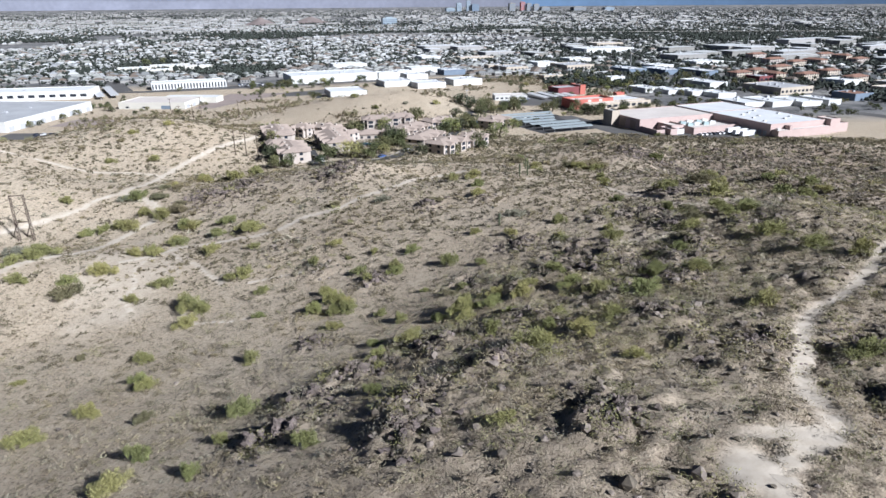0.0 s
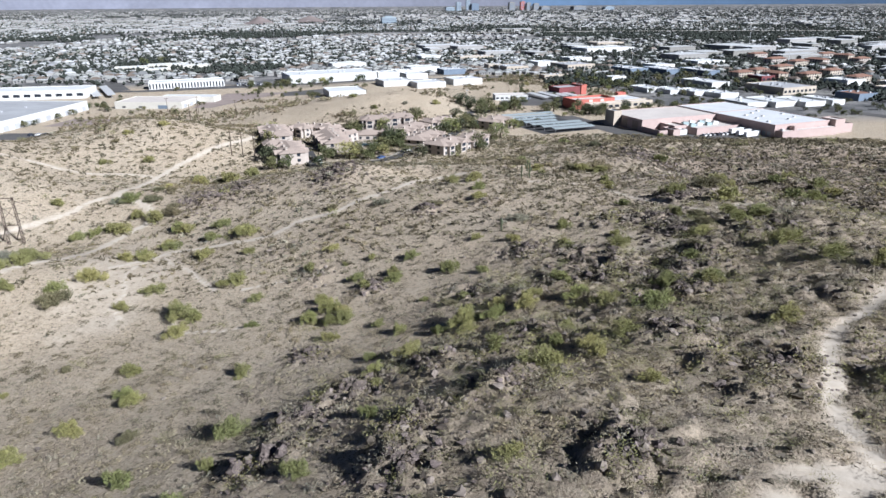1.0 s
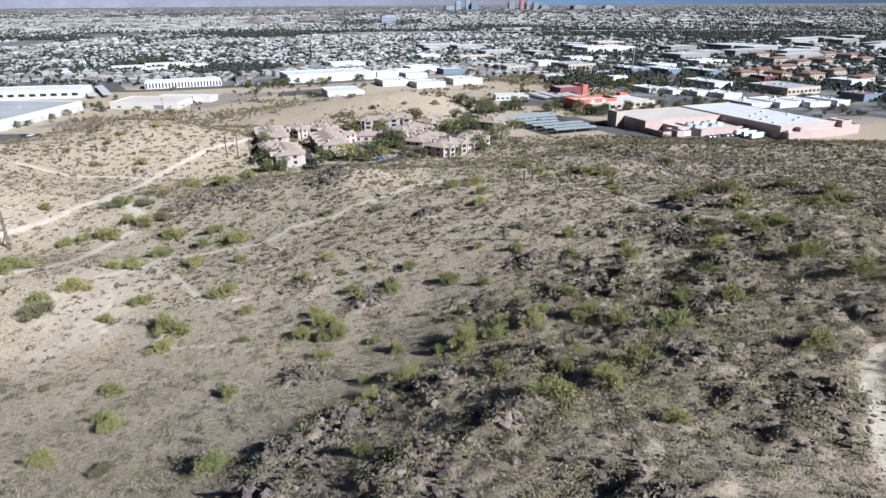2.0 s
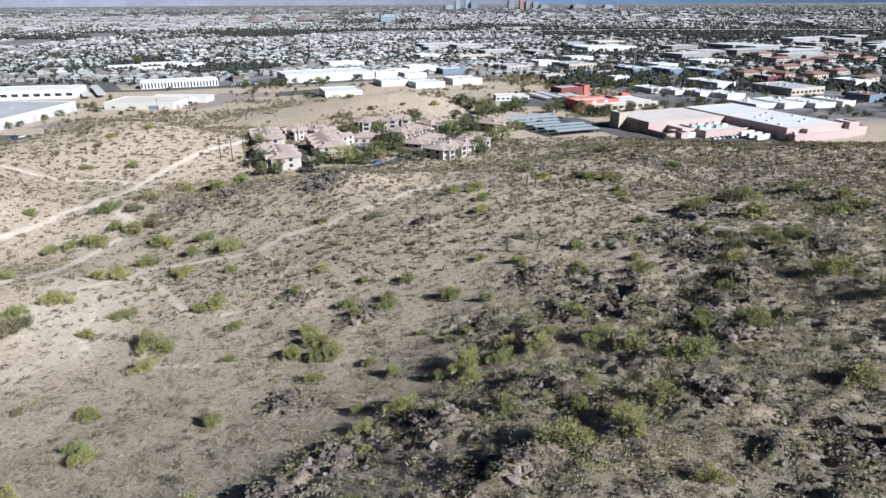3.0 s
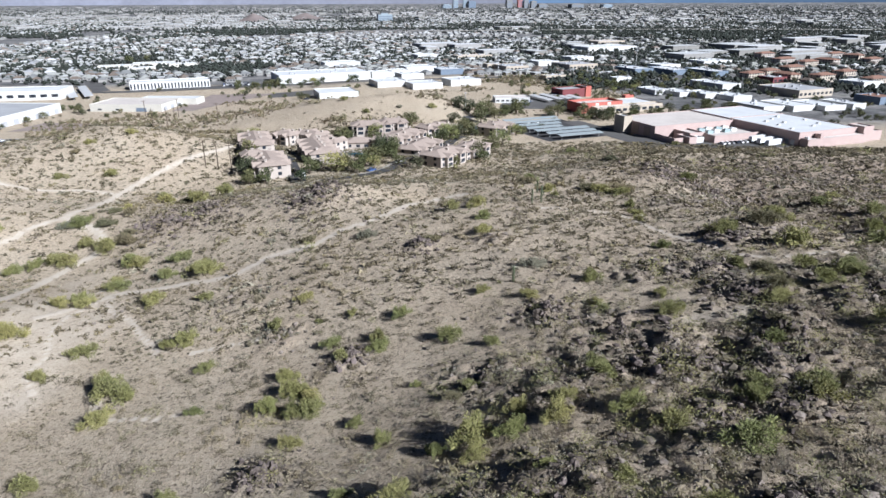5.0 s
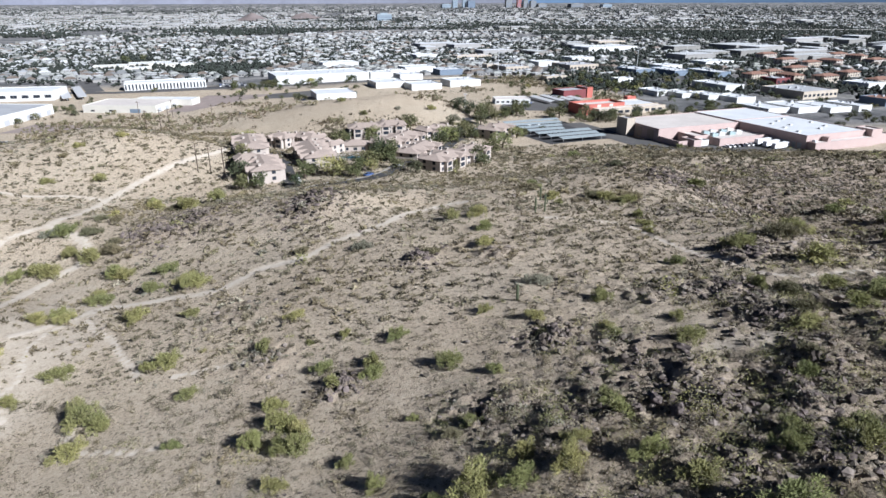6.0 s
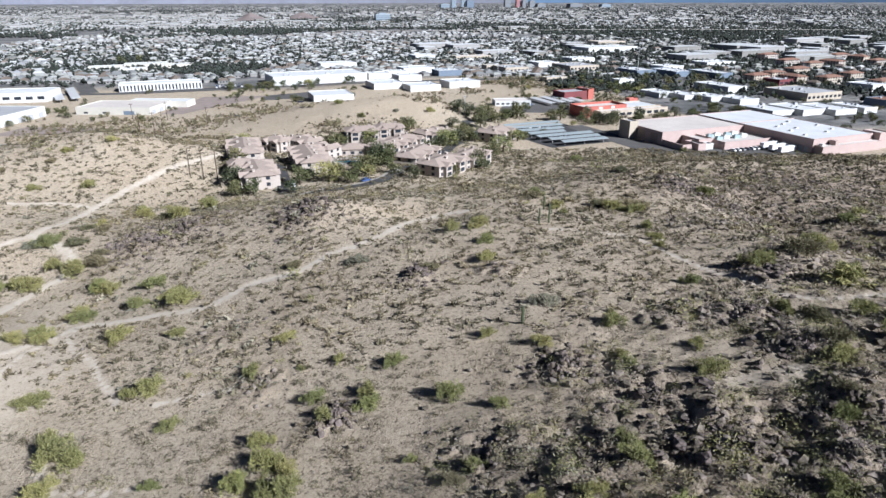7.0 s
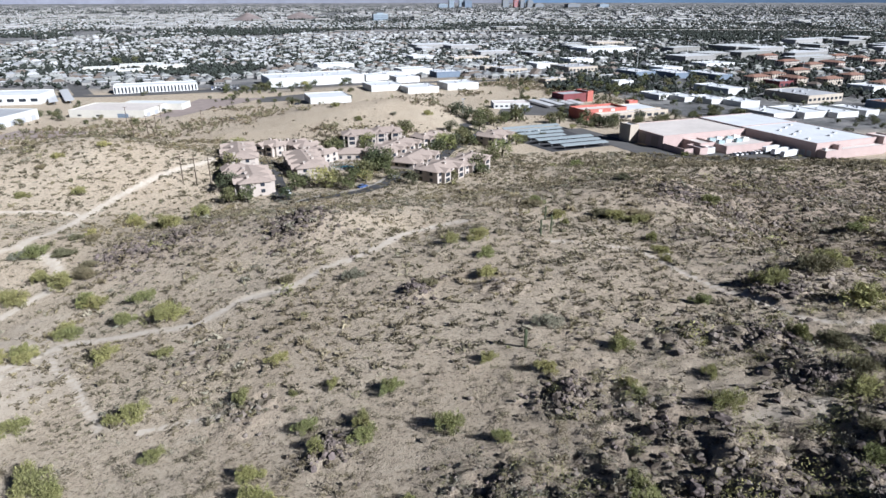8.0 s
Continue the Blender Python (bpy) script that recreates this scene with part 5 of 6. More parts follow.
# scrub on the hills and fields beyond the condominiums
def field_scrub(mat, n, seed, size, wide, tall, label):
    v, f = leaf_cloud(20, [(0, 0, tall * 0.45, wide * 0.45, tall * 0.45)], size * 1.2, seed, 0.02)
    r = np.random.default_rng(seed)
    x, y = r.uniform(-330, 165, n), r.uniform(385, 740, n)
    free = ~((x < -180) & (y > 485)) & ~((x < -222) & (y < 402)) & ~((x > -225) & (x < -60) & (y > 545)) & (x > -300) & ~((y > 615) & (x < 20)) & ~((x > 30) & (x < 112) & (y < 462)) & ~((x > 36) & (x < 128) & (y > 495) & (y < 590)) & off_buildings(np.stack([x, y], 1), 1.0)
    keep = free & (r.random(n) < clump(x, y, 30, 46) * np.where(hills(x, y) > 3, 0.75, 0.9))
    x, y = x[keep], y[keep]
    s = np.clip(r.lognormal(0.15, 0.45, len(x)), 0.5, 3.0)
    joined("low_scrub", [spread(v, f, np.stack([x, y, ground_z(x, y) - 0.02], 1), s, r.random(len(x)) * 6.28)], [mat], label, "scrub")


field_scrub(DRY, 22000, 91, 0.24, 1.2, 0.7, "dry brown scrub on the fields beyond the condominiums")
field_scrub(OLIVE, 7500, 92, 0.34, 2.1, 1.2, "olive scrub on the fields beyond the condominiums")


# ---- trees among the houses ----
def tree_kind(seed, mat, label, cards=620):
    r = random.Random(seed)
    thing = tagged(new("tree"), label, "tree", group="trees among the buildings")
    lobes = [(0, 0, 0.55, 0.26, 0.26)]
    for k in range(9):
        a = 6.28 * k / 9 + r.uniform(-0.5, 0.5)
        q = r.uniform(0.15, 0.36)
        lobes.append((math.cos(a) * q, math.sin(a) * q, r.uniform(0.16, 0.66), r.uniform(0.15, 0.24), r.uniform(0.14, 0.24)))
    v, f = leaf_cloud(cards, lobes, 0.048, seed, 0.06)
    shared("crown", array_mesh("crown", v, f, [mat]), thing)
    bm = bmesh.new()
    tube(bm, (0, 0, -0.05), (0.01, 0.01, 0.32), 0.04, 0.03, 7)
    for lx, ly, lz, *_ in lobes[1:5]:
        tube(bm, (0.01, 0.01, 0.28), (lx * 0.8, ly * 0.8, lz), 0.022, 0.008, 5)
    part("trunk", bm, BARK, thing)
    return thing


TREES = [tree_kind(101, TREE, "round green desert tree beside buildings"), tree_kind(102, TREE, "spreading green tree with a gappy crown"),
         tree_kind(103, TREE_DARK, "dark green dense tree by a building"), tree_kind(104, TREE, "uneven green tree in a planted strip"), tree_kind(105, GREEN, "yellow-green palo verde tree by a drive")]
CONDO_TREES = [
    (-91, 307, 7.9), (-85, 283, 8.1), (-79, 278, 7.9), (-74, 271, 6.2), (-89, 291, 5.9), (-58, 284, 7.1), (-56, 292, 5.7), (-47, 289, 8.8), (-44, 291, 6.4), 
    (-56, 365, 9.0), (-53, 378, 5.3), (-40, 291, 4.8), (-29, 320, 9.0), (-26, 340, 7.5), (-32, 307, 7.6), (-35, 297, 6.5), (-36, 284, 5.5), (-83, 374, 6.4), 
    (-87, 379, 4.9), (-92, 369, 4.2), (-38, 375, 6.3), (-33, 384, 4.8), (-59, 271, 4.5), (-81, 270, 6.2), (-108, 376, 6.5), (-110, 359, 5.2), (-24, 321, 6.2), 
    (-30, 320, 9.0), (-24, 316, 6.9), (-39, 381, 6.4), (-5, 359, 7.0), (0, 372, 8.2), 
]
MORE_TREES = [
    (5, 382, 9.0), (10, 385, 8.5), (20, 458, 9.0), (27, 445, 9.0), (33, 461, 9.0), (0, 300, 4.9), (3, 304, 5.8), (-4, 298, 4.9), (-11, 294, 5.6), 
    (18, 322, 7.1), (21, 317, 5.2), (28, 363, 8.1), (35, 372, 9.0), (46, 399, 6.7), (54, 472, 9.0), (14, 397, 8.8), (19, 394, 6.6), (-24, 398, 6.7), 
    (-18, 405, 7.9), (8, 420, 7.0), (13, 464, 9.0), (37, 450, 7.6), (26, 428, 7.2), (7, 302, 4.1), (51, 404, 4.5), (15, 405, 7.9), (45, 459, 6.5), 
    (-31, 297, 4.9), (-20, 301, 4.9), 
]
YARD_TREES = [
    (-272, 492, 7.0), (-266, 486, 5.0), (-285, 470, 5.5), (-290, 455, 5.0), (-296, 440, 4.5), (-205, 516, 4.0), (-423, 905, 12.0), (-355, 868, 13.0), (-372, 880, 10.0), (-410, 930, 10.0),
    (-172, 650, 7.5), (-178, 640, 6.0), (-118, 556, 6.5), (-112, 552, 5.0), (-150, 628, 6.0), (-135, 634, 6.5), (-120, 638, 6.5),
    (103, 473, 9.0), (108, 480, 8.3), (109, 459, 9.0), (113, 452, 7.9), (84, 469, 9.0), (77, 468, 8.0), (92, 500, 8.6), (122, 426, 8.7), (112, 421, 6.1), 
    (55, 476, 9.0), (46, 467, 7.9), (65, 506, 7.2), (163, 614, 9.0), (158, 627, 9.0), (171, 614, 9.0), (184, 626, 9.0), (148, 512, 7.5), (109, 496, 8.6), 
    (97, 462, 6.6), (122, 473, 6.9), (64, 418, 4.7), 
]

STREET_TREES = []
for k in range(70):
    STREET_TREES.append((*at((60, 640), k * 4.7 + 3 * math.sin(k * 2.3), 34 + 22 * math.sin(k * 1.7) - 60 * (k % 3)), 4.5 + 3 * abs(math.sin(k * 3.1))))
for k in range(22):
    STREET_TREES.append((-196 + 5.5 * k + 9 * math.sin(k * 5.3), 632 + 3.0 * k + 11 * math.sin(k * 2.1), 2.5 + 6 * abs(math.sin(k * 1.3))))
for k in range(16):
    STREET_TREES.append((-300 + 1.2 * math.sin(k) + (k % 4) * 4, 405 + 7 * k, 4 + 2 * abs(math.sin(k * 1.9))))
for k in range(18):
    STREET_TREES.append((*at(S0, -62 + k * 9.5, 122 + 6 * math.sin(k * 2.7)), 5 + 3 * abs(math.sin(k * 2.2))))
r = np.random.default_rng(77)
yard = np.stack([r.uniform(40, 340, 400), r.uniform(430, 760, 400)], 1)
yard = yard[off_buildings(yard, 5) & (hills(yard[:, 0], yard[:, 1]) < 1.5) & (vnoise(yard[:, 0], yard[:, 1], 40, 61) > 0.42)]
STREET_TREES += [(float(x), float(y), 2.6 + 3.4 * float(r.random())) for x, y in yard[:130]]
r = np.random.default_rng(78)
yard = np.stack([r.uniform(-300, -60, 300), r.uniform(470, 640, 300)], 1)
yard = yard[off_buildings(yard, 5) & (hills(yard[:, 0], yard[:, 1]) < 2) & (vnoise(yard[:, 0], yard[:, 1], 40, 62) > 0.55)]
STREET_TREES += [(float(x), float(y), 2.0 + 3.0 * float(r.random())) for x, y in yard[:45]]
taken = set()
for k, (x, y, w) in enumerate(CONDO_TREES + MORE_TREES + YARD_TREES + STREET_TREES):
    if not off_buildings(np.array([[x, y]]), 1.0)[0]:
        continue
    i = int(rng.choice(5, p=[0.28, 0.26, 0.27, 0.14, 0.05]))
    m = Matrix.Translation((x, y, float(ground_z(x, y)))) @ Matrix.Rotation(rng.uniform(0, 6.28), 4, "Z")
    w *= 1.3 if k > 60 else 1.5
    s = (w, w, w * rng.uniform(0.75, 1.0))
    if i in taken:
        copy_thing(TREES[i], m).scale = s
    else:
        taken.add(i)
        TREES[i].matrix_basis = m @ Matrix.Diagonal((*s, 1))

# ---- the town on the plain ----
# Roofs, walls and crowns lean to cool grey: distance haze put into their colour.
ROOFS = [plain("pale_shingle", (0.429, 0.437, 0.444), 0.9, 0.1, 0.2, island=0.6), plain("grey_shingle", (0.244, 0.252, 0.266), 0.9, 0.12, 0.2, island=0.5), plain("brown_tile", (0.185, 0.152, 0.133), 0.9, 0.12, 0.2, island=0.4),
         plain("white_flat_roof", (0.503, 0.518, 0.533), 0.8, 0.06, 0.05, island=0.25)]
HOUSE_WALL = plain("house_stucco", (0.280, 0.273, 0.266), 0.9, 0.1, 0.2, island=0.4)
CROWN_FAR = plain("far_tree_crowns", (0.041, 0.049, 0.042), 0.9, 0.3, 0.1, island=0.6)


def place_far(d, side):
    """From a true distance and a sideways slope to the place on the sheet and the scale there."""
    r = np.where(d > 3200, 3200 + 1650 * (1 - 3200 / np.maximum(d, 3200)) / 0.9, d)
    y = r / np.sqrt(1 + side**2)
    return np.stack([y * side, y, np.where(d > 3200, 77.5 * (1 - r / d), 0.0)], -1), r / d


def house_arrays(w, d, h, rise):
    v = np.array([(sx * w / 2, sy * d / 2, z) for z in (-0.3, h) for sx, sy in ((-1, -1), (1, -1), (1, 1), (-1, 1))] + [(-w * 0.25, 0, h + rise), (w * 0.25, 0, h + rise)], float)
    walls = np.array([(0, 1, 5, 4), (1, 2, 6, 5), (2, 3, 7, 6), (3, 0, 4, 7)])
    roof = np.array([(4, 5, 9, 8), (6, 7, 8, 9), (5, 6, 9, 9), (7, 4, 8, 8)])
    return v, walls, roof


def clear_of_halls(p):
    """Keeps the far houses and halls off the hand-placed blocks and the hills."""
    x, y = p[:, 0], p[:, 1]
    ok = (hills(x, y) < 0.6) & off_buildings(p, 10)
    near = (y < 640) & (x > -460) & (x < 420)
    park = (y < 740) & (x > -215) & (x < 330)
    west = (y < 690) & (x < -180) & (x > -520)
    return ok & ~near & ~park & ~west & (y > 420)


# 300 houses of the nearest streets, each a thing of its own
def house_kind(w, d, h, rise, roof, label):
    thing = tagged(new("house"), label, "house", group="houses on the plain")
    v, walls, top = house_arrays(w, d, h, rise)
    shared("wall", array_mesh("wall", v[:8], walls, [HOUSE_WALL]), thing)
    bm = bmesh.new()
    o = 0.5
    lo = [bm.verts.new((sx * (w / 2 + o), sy * (d / 2 + o), h - 0.15)) for sx, sy in ((-1, -1), (1, -1), (1, 1), (-1, 1))]
    a, b = bm.verts.new((-w * 0.25, 0, h + rise)), bm.verts.new((w * 0.25, 0, h + rise))
    for f in ((lo[0], lo[1], b, a), (lo[2], lo[3], a, b), (lo[1], lo[2], b), (lo[3], lo[0], a), (lo[3], lo[2], lo[1], lo[0])):
        bm.faces.new(f)
    part("roof", bm, roof, thing)
    for k in range(3):
        pane_on(thing, -w * 0.35 + k * w * 0.3, -d / 2 - 0.06, 0.9, -w * 0.35 + k * w * 0.3 + 1.6, -d / 2 + 0.06, 2.2)
    return thing


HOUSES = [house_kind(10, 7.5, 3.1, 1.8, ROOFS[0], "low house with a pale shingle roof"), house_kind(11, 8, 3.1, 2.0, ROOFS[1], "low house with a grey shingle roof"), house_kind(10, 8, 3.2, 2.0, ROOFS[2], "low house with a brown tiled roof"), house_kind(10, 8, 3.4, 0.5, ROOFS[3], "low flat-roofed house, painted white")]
rt = np.random.default_rng(5)


def blocks(n, d0, d1, side0, side1, seed, grid):
    """Places in rows along streets turned like the town's grid."""
    r = np.random.default_rng(seed)
    d = 1 / (1 / d1 + (1 / d0 - 1 / d1) * r.random(n) ** 1.0)
    side = side0 + (side1 - side0) * r.random(n)
    p, s = place_far(d, side)
    if grid:
        c, q = math.cos(radians(27)), math.sin(radians(27))
        u, v = p[:, 0] * c + p[:, 1] * q, -p[:, 0] * q + p[:, 1] * c
        gu, gv = 13 * s, 17 * s
        u, v = np.round(u / gu) * gu, np.round(v / gv) * gv
        p[:, 0], p[:, 1] = u * c - v * q, u * q + v * c
        key = np.unique(np.round(p[:, :2], 1), axis=0, return_index=True)[1]
        p, s, d, side = p[key], s[key], d[key], side[key]
        p[:, :2] += r.normal(size=(len(p), 2)) * 2.2 * s[:, None]
    return p, s, d, side


p, s, d, side = blocks(16000, 640, 2100, -0.78, 0.78, 21, True)
ok = clear_of_halls(p) & (vnoise(p[:, 0], p[:, 1], 160, 51) > 0.3) & ((side < 0.15) | (rt.random(len(p)) < 0.36))
p, s, d = p[ok], s[ok], d[ok]
order = np.argsort(d)
near, rest = order[:300], order[300:]
fresh = [True] * 4
for i in near:
    k = int(rt.choice(4, p=[0.36, 0.26, 0.2, 0.18]))
    m = Matrix.Translation(p[i]) @ Matrix.Rotation(radians(27 + 90 * int(rt.integers(2))) + rt.normal() * 0.05, 4, "Z")
    if fresh[k]:
        HOUSES[k].matrix_basis, fresh[k] = m, False
    else:
        copy_thing(HOUSES[k], m)


def town(p, s, seed, name, label):
    r = np.random.default_rng(seed)
    pieces, index = [], []
    for k, share in enumerate((0.36, 0.22, 0.17, 0.25)):
        some = r.random(len(p)) < share if k < 3 else np.ones(len(p), bool)
        q, t = p[some], s[some]
        p, s = p[~some], s[~some]
        if not len(q):
            continue
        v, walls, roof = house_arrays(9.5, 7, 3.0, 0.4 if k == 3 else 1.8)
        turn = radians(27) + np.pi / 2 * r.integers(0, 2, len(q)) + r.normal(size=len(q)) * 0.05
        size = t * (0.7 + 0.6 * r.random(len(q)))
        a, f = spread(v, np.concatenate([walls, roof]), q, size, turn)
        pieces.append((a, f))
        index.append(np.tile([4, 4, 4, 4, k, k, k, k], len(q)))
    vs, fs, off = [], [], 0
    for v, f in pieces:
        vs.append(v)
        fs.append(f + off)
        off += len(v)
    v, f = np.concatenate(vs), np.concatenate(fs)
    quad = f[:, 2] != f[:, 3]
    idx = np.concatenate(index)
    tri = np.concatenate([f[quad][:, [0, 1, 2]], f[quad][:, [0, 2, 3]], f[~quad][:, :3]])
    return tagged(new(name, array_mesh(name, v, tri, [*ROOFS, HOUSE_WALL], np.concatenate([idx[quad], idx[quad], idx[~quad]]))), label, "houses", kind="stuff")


town(p[rest], s[rest], 31, "housing", "streets of low houses with pale roofs on the plain")
p, s, d, side = blocks(34000, 2100, 14000, -0.80, 0.80, 23, True)
ok = (vnoise(p[:, 0] / s, p[:, 1] / s, 420, 52) > 0.30) & ((side < 0.15) | (rt.random(len(p)) < 0.6))
town(p[ok], s[ok], 33, "housing", "distant streets of low pale houses")


# large pale halls of the far industrial quarters
def industry(n, d0, d1, a0, a1, seed, share, label):
    r = np.random.default_rng(seed)
    p, s, d, side = blocks(n, d0, d1, a0, a1, seed, False)
    ok = clear_of_halls(p) & (vnoise(p[:, 0] / s, p[:, 1] / s, 260, 53 + seed) > share)
    p, s = p[ok], s[ok]
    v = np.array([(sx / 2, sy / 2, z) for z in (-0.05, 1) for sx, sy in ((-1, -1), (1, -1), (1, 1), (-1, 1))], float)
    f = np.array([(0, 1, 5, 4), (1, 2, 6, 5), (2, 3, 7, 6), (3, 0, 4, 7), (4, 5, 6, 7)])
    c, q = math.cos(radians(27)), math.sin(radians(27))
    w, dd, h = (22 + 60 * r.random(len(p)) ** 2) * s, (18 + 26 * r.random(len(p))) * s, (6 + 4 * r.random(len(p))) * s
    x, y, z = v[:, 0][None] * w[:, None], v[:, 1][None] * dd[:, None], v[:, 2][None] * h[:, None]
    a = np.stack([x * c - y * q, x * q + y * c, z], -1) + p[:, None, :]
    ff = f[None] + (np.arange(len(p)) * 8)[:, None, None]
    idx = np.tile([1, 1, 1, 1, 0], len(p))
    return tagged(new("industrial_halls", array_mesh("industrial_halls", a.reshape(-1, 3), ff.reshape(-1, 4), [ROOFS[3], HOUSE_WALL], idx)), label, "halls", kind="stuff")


industry(14, 900, 1500, 0.02, 0.78, 61, 0.45, "pale flat-roofed halls of the business park")
industry(240, 2200, 4600, -0.80, -0.22, 62, 0.42, "long white industrial roofs on the plain")
industry(420, 2600, 9000, -0.6, 0.6, 63, 0.36, "far white industrial roofs in long bands")
industry(60, 1100, 2600, -0.2, 0.8, 64, 0.55, "scattered white halls between the houses")
industry(380, 4200, 14000, -0.8, 0.8, 65, 0.36, "far pale roofs at the edge of the plain")


# crowns of the town's trees
def crowns(n, d0, d1, seed, lumps, size, name, label, share, side0=-0.8, side1=0.8):
    r = np.random.default_rng(seed)
    p, s, d, side = blocks(n, d0, d1, side0, side1, seed, False)
    dens = vnoise(p[:, 0] / s, p[:, 1] / s, 230, 57) * 0.4 + 0.35 * vnoise(p[:, 0] / s, p[:, 1] / s, 60, 58) + 0.12 + 0.38 * np.clip(side * 2.5, 0, 1)
    ok = (hills(p[:, 0], p[:, 1]) < 0.6) & (p[:, 1] > 430) & (r.random(len(p)) < np.clip((dens - share) * 0.9 + 0.62, 0.15, 1))
    held = ((p[:, 1] < 640) & (p[:, 0] < 140) & (p[:, 0] > -460)) | (p[:, 1] < 475) | ((p[:, 1] < 860) & (p[:, 0] > -210) & (p[:, 0] < 140) & (r.random(len(p)) < 0.6)) | ((p[:, 0] > 140) & (p[:, 1] < 820) & (r.random(len(p)) < 0.6)) | ((p[:, 1] < 760) & (p[:, 0] < -170) & (p[:, 0] > -600) & (r.random(len(p)) < 0.8))
    ok &= ~held & off_buildings(p, 1.5)
    p, s = p[ok], s[ok]
    out = []
    for k in range(lumps):
        bm = bmesh.new()
        if d0 < 500:
            bmesh.ops.create_icosphere(bm, subdivisions=1, radius=0.5)
        else:
            for c in ((0.5, 0, 0), (0, 0.5, 0), (-0.5, 0, 0), (0, -0.5, 0), (0, 0, 0.5), (0, 0, -0.4)):
                bm.verts.new(c)
            bmesh.ops.convex_hull(bm, input=bm.verts)
        bm.verts.index_update()
        for q in bm.verts:
            q.co *= 1 + 0.45 * (random.Random(seed * 100 + k * 50 + q.index).random() - 0.5)
            q.co.z = q.co.z * 0.9 + 0.42
        me = bpy.data.meshes.new("lump")
        bm.to_mesh(me)
        bm.free()
        pv, pf = mesh_arrays(me)
        bpy.data.meshes.remove(me)
        q = p + np.stack([r.normal(size=len(p)) * 2.0 * s, r.normal(size=len(p)) * 2.0 * s, r.random(len(p)) * 2.2 * s * (k > 0)], 1)
        t = s * size * (0.55 + 0.75 * r.random(len(p))) * (1.0 if k == 0 else 0.7)
        out.append(spread(pv, pf, q, t, r.random(len(p)) * 6.28, 0.75 + 0.5 * r.random(len(p))))
    return joined(name, out, [CROWN_FAR], label, "trees")


crowns(15000, 620, 1500, 81, 2, 5.3, "street_trees", "dark green crowns of trees between the houses", 0.42)
crowns(30000, 1500, 4000, 82, 1, 6.4, "street_trees", "dark tree crowns scattered through the town", 0.40)
crowns(24000, 4000, 14000, 83, 1, 7.6, "street_trees", "far dark tree crowns merging into bands", 0.38)


# ---- far landmarks ----
# Haze is painted into these far slopes: brown-grey, blue and grey-blue base colours.
HAZE = plain("hazy_far_slope", (0.168, 0.140, 0.133), 0.95, 0.12, 0.01)
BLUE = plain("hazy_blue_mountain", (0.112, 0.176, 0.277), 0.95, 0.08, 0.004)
HAZE_GREY = plain("haze_tinted_mountain", (0.164, 0.171, 0.210), 0.95, 0.14, 0.004)
TOWER_GLASS = plain("pale_blue_tower_glass", (0.25, 0.295, 0.325), 0.4, 0.1, 0.05)


def butte(side, d, w, h, seed):
    p, s = place_far(np.array([d]), np.array([side]))
    c, s = p[0], s[0]
    g = np.linspace(-1, 1, 26)
    x, y = np.meshgrid(g, g)
    z = np.clip(1 - np.hypot(x * 1.1, y), 0, 1) ** 1.15 * (0.75 + 0.6 * vnoise(x, y, 0.32, seed)) - 0.02
    i = np.arange(26 * 26).reshape(26, 26)
    f = np.stack([i[:-1, :-1], i[:-1, 1:], i[1:, 1:], i[1:, :-1]], -1).reshape(-1, 4)
    v = np.stack([c[0] + x * w * s, c[1] + y * w * 0.6 * s, c[2] + z * h * s], -1).reshape(-1, 3)
    tagged(new("butte", array_mesh("butte", v, f, [HAZE])), "low bare brown butte standing in the town", "hill", group="buttes on the plain")


butte(-0.276, 2960, 105, 30, 3)
butte(-0.20, 3300, 110, 30, 4)


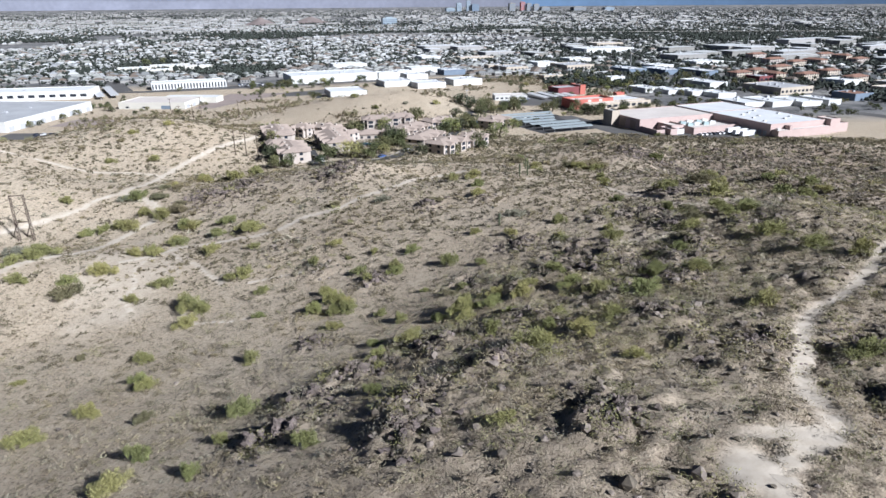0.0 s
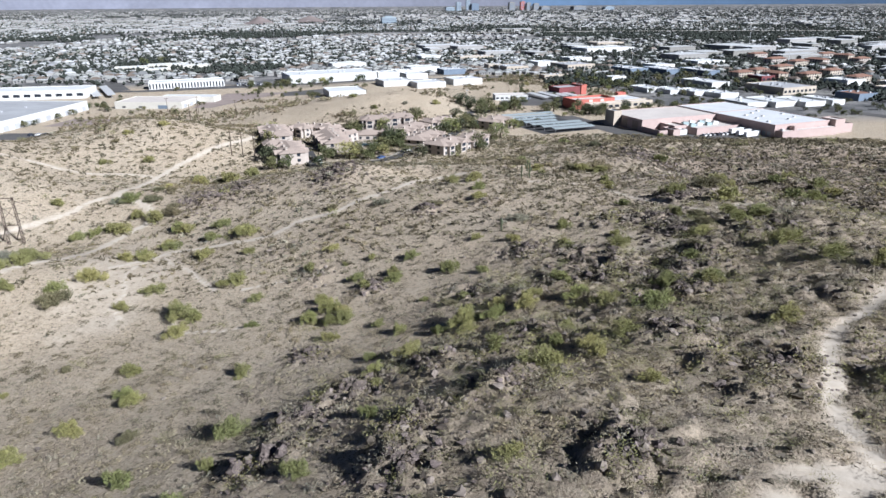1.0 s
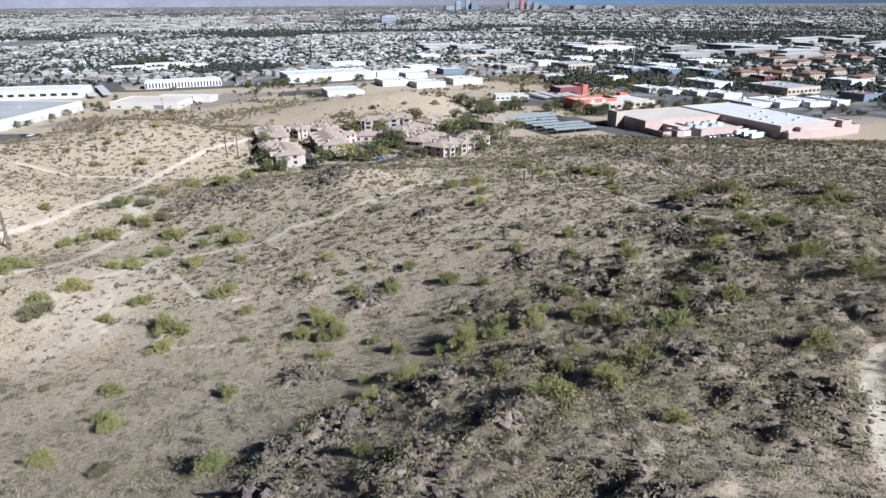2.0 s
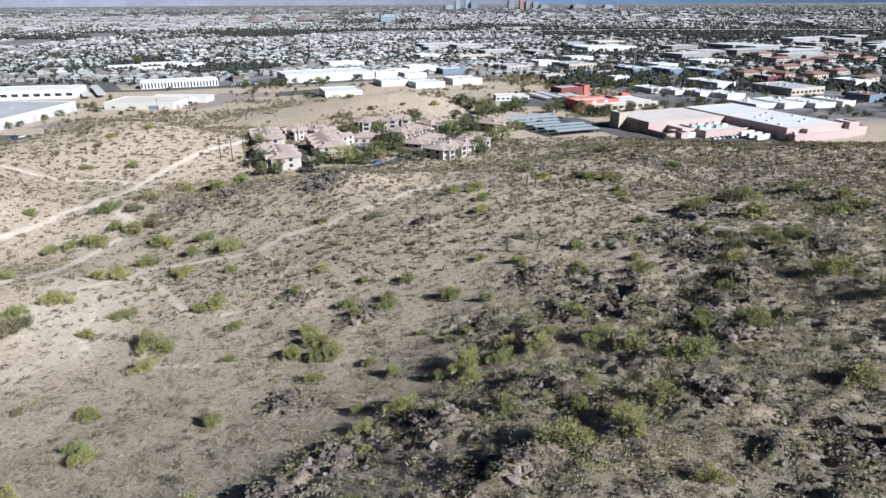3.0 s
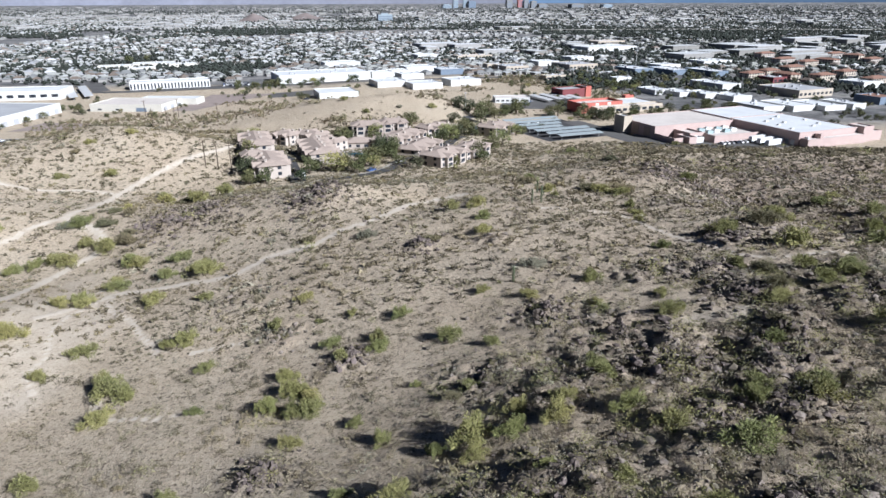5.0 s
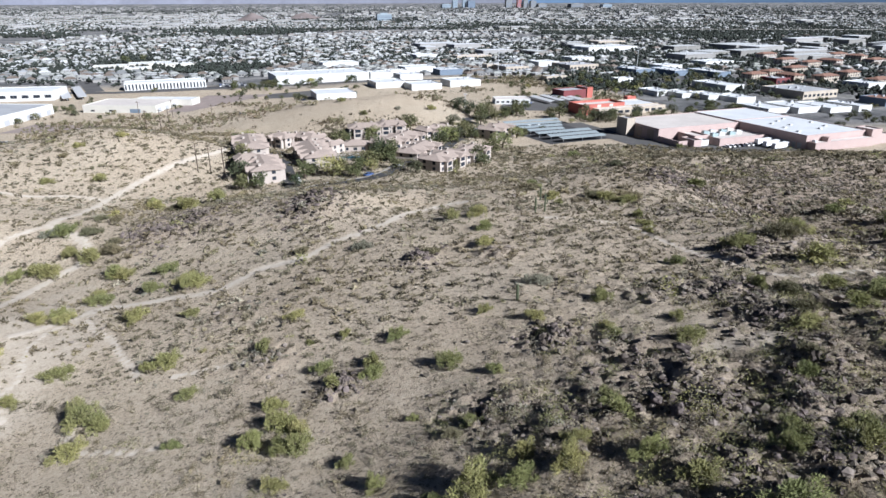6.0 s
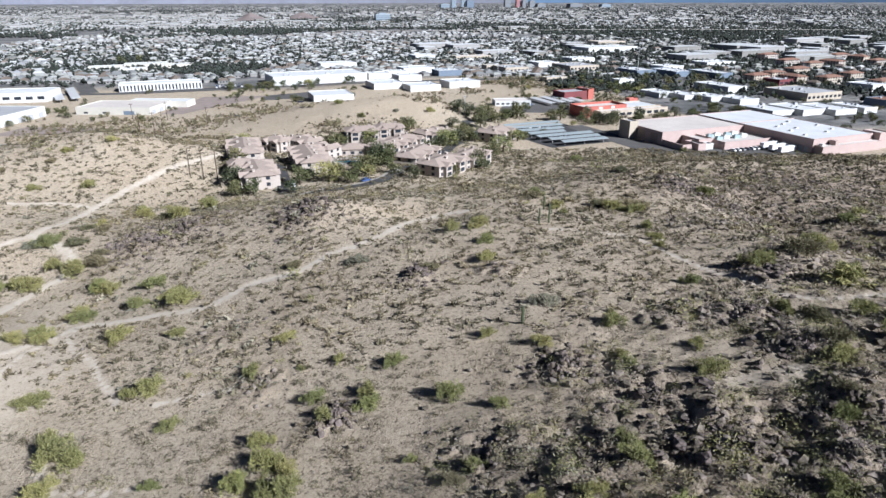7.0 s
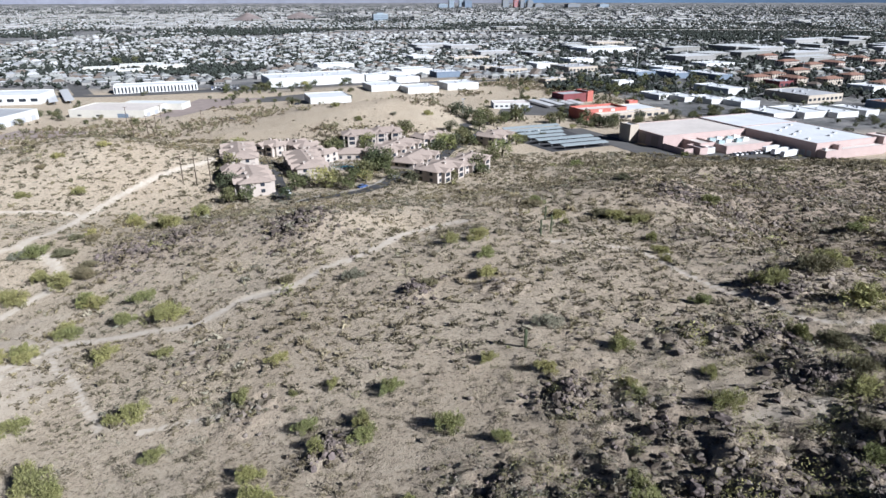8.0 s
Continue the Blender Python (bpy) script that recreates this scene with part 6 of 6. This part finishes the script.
def far_tower(side, d, w, h, mat, label):
    p, s = place_far(np.array([d]), np.array([side]))
    thing = tagged(new("office_tower"), label, "tower", group="towers of the far downtown")
    thing.matrix_basis = Matrix.Translation(p[0]) @ Matrix.Rotation(radians(15), 4, "Z") @ Matrix.Diagonal((s[0], s[0], s[0], 1))
    bm = bmesh.new()
    box(bm, -w / 2, -w / 3, -8, w / 2, w / 3, h)
    box(bm, -w / 4, -w / 6, h, w / 4, w / 6, h + 5)
    part("wall", bm, mat, thing)
    for k in range(int(h / 7)):
        bm = bmesh.new()
        box(bm, -w / 2 + 1, -w / 3 - 0.5, 3 + k * 7, w / 2 - 1, -w / 3 + 0.2, 6 + k * 7)
        part("window_band", bm, BLUE_WALL, thing)


for side, d, w, h, mat in [(0.022, 8200, 60, 95, TOWER_GLASS), (0.036, 8300, 50, 120, TOWER_GLASS), (0.046, 8300, 90, 80, BLUE_WALL), (0.009, 8200, 110, 40, TOWER_GLASS), (0.101, 8300, 75, 90, HOUSE_WALL), (0.117, 8300, 60, 100, RED_WALL), (0.126, 8300, 60, 85, HOUSE_WALL), (0.137, 8300, 70, 75, HOUSE_WALL), (0.15, 8400, 110, 40, HOUSE_WALL), (-0.083, 2900, 62, 26, TOWER_GLASS), (0.2, 8400, 160, 40, HOUSE_WALL), (0.245, 8400, 120, 35, TOWER_GLASS)]:
    far_tower(side, d, w, h, mat, "reddish office tower in the far downtown" if mat is RED_WALL else "pale office tower in the far downtown")
# the motorway on its bank
line = smooth_line([place_far(np.array([1750 + 500 * abs(a)]), np.array([a]))[0][0][:2] for a in np.linspace(-0.15, 0.85, 9)], 40)
bank = strip("motorway", line, 30, 5.0, CONCRETE, "pale concrete motorway crossing the plain on a low bank", "motorway")
a = np.linspace(-0.95, 0.95, 160)
top = 22 + 40 * vnoise(a * 10, a * 0, 1.1, 71) + 14 * vnoise(a * 40, a * 0, 1.0, 72) + 26 * (a < 0.25) * vnoise(a * 6, a * 0, 1.0, 73)
top = np.where(a > 0.13, top * 0.3, top)
base = np.stack([4860 * np.sin(a), 4860 * np.cos(a)], 1)
rows = [np.c_[base * k, np.full(160, 40.0) if h is None else 106 + top * 0.5 * h] for k, h in ((0.985, None), (0.99, 0.35), (1.0, 1.0), (1.012, 0.3))]
i = np.arange(160 * 4).reshape(4, 160)
f = np.stack([i[:-1, :-1], i[:-1, 1:], i[1:, 1:], i[1:, :-1]], -1).reshape(-1, 4)
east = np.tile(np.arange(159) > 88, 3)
tagged(new("backdrop", array_mesh("backdrop", np.concatenate(rows), f, [HAZE_GREY, BLUE], east)), "hazy mountain range along the horizon", "mountains", kind="structure")
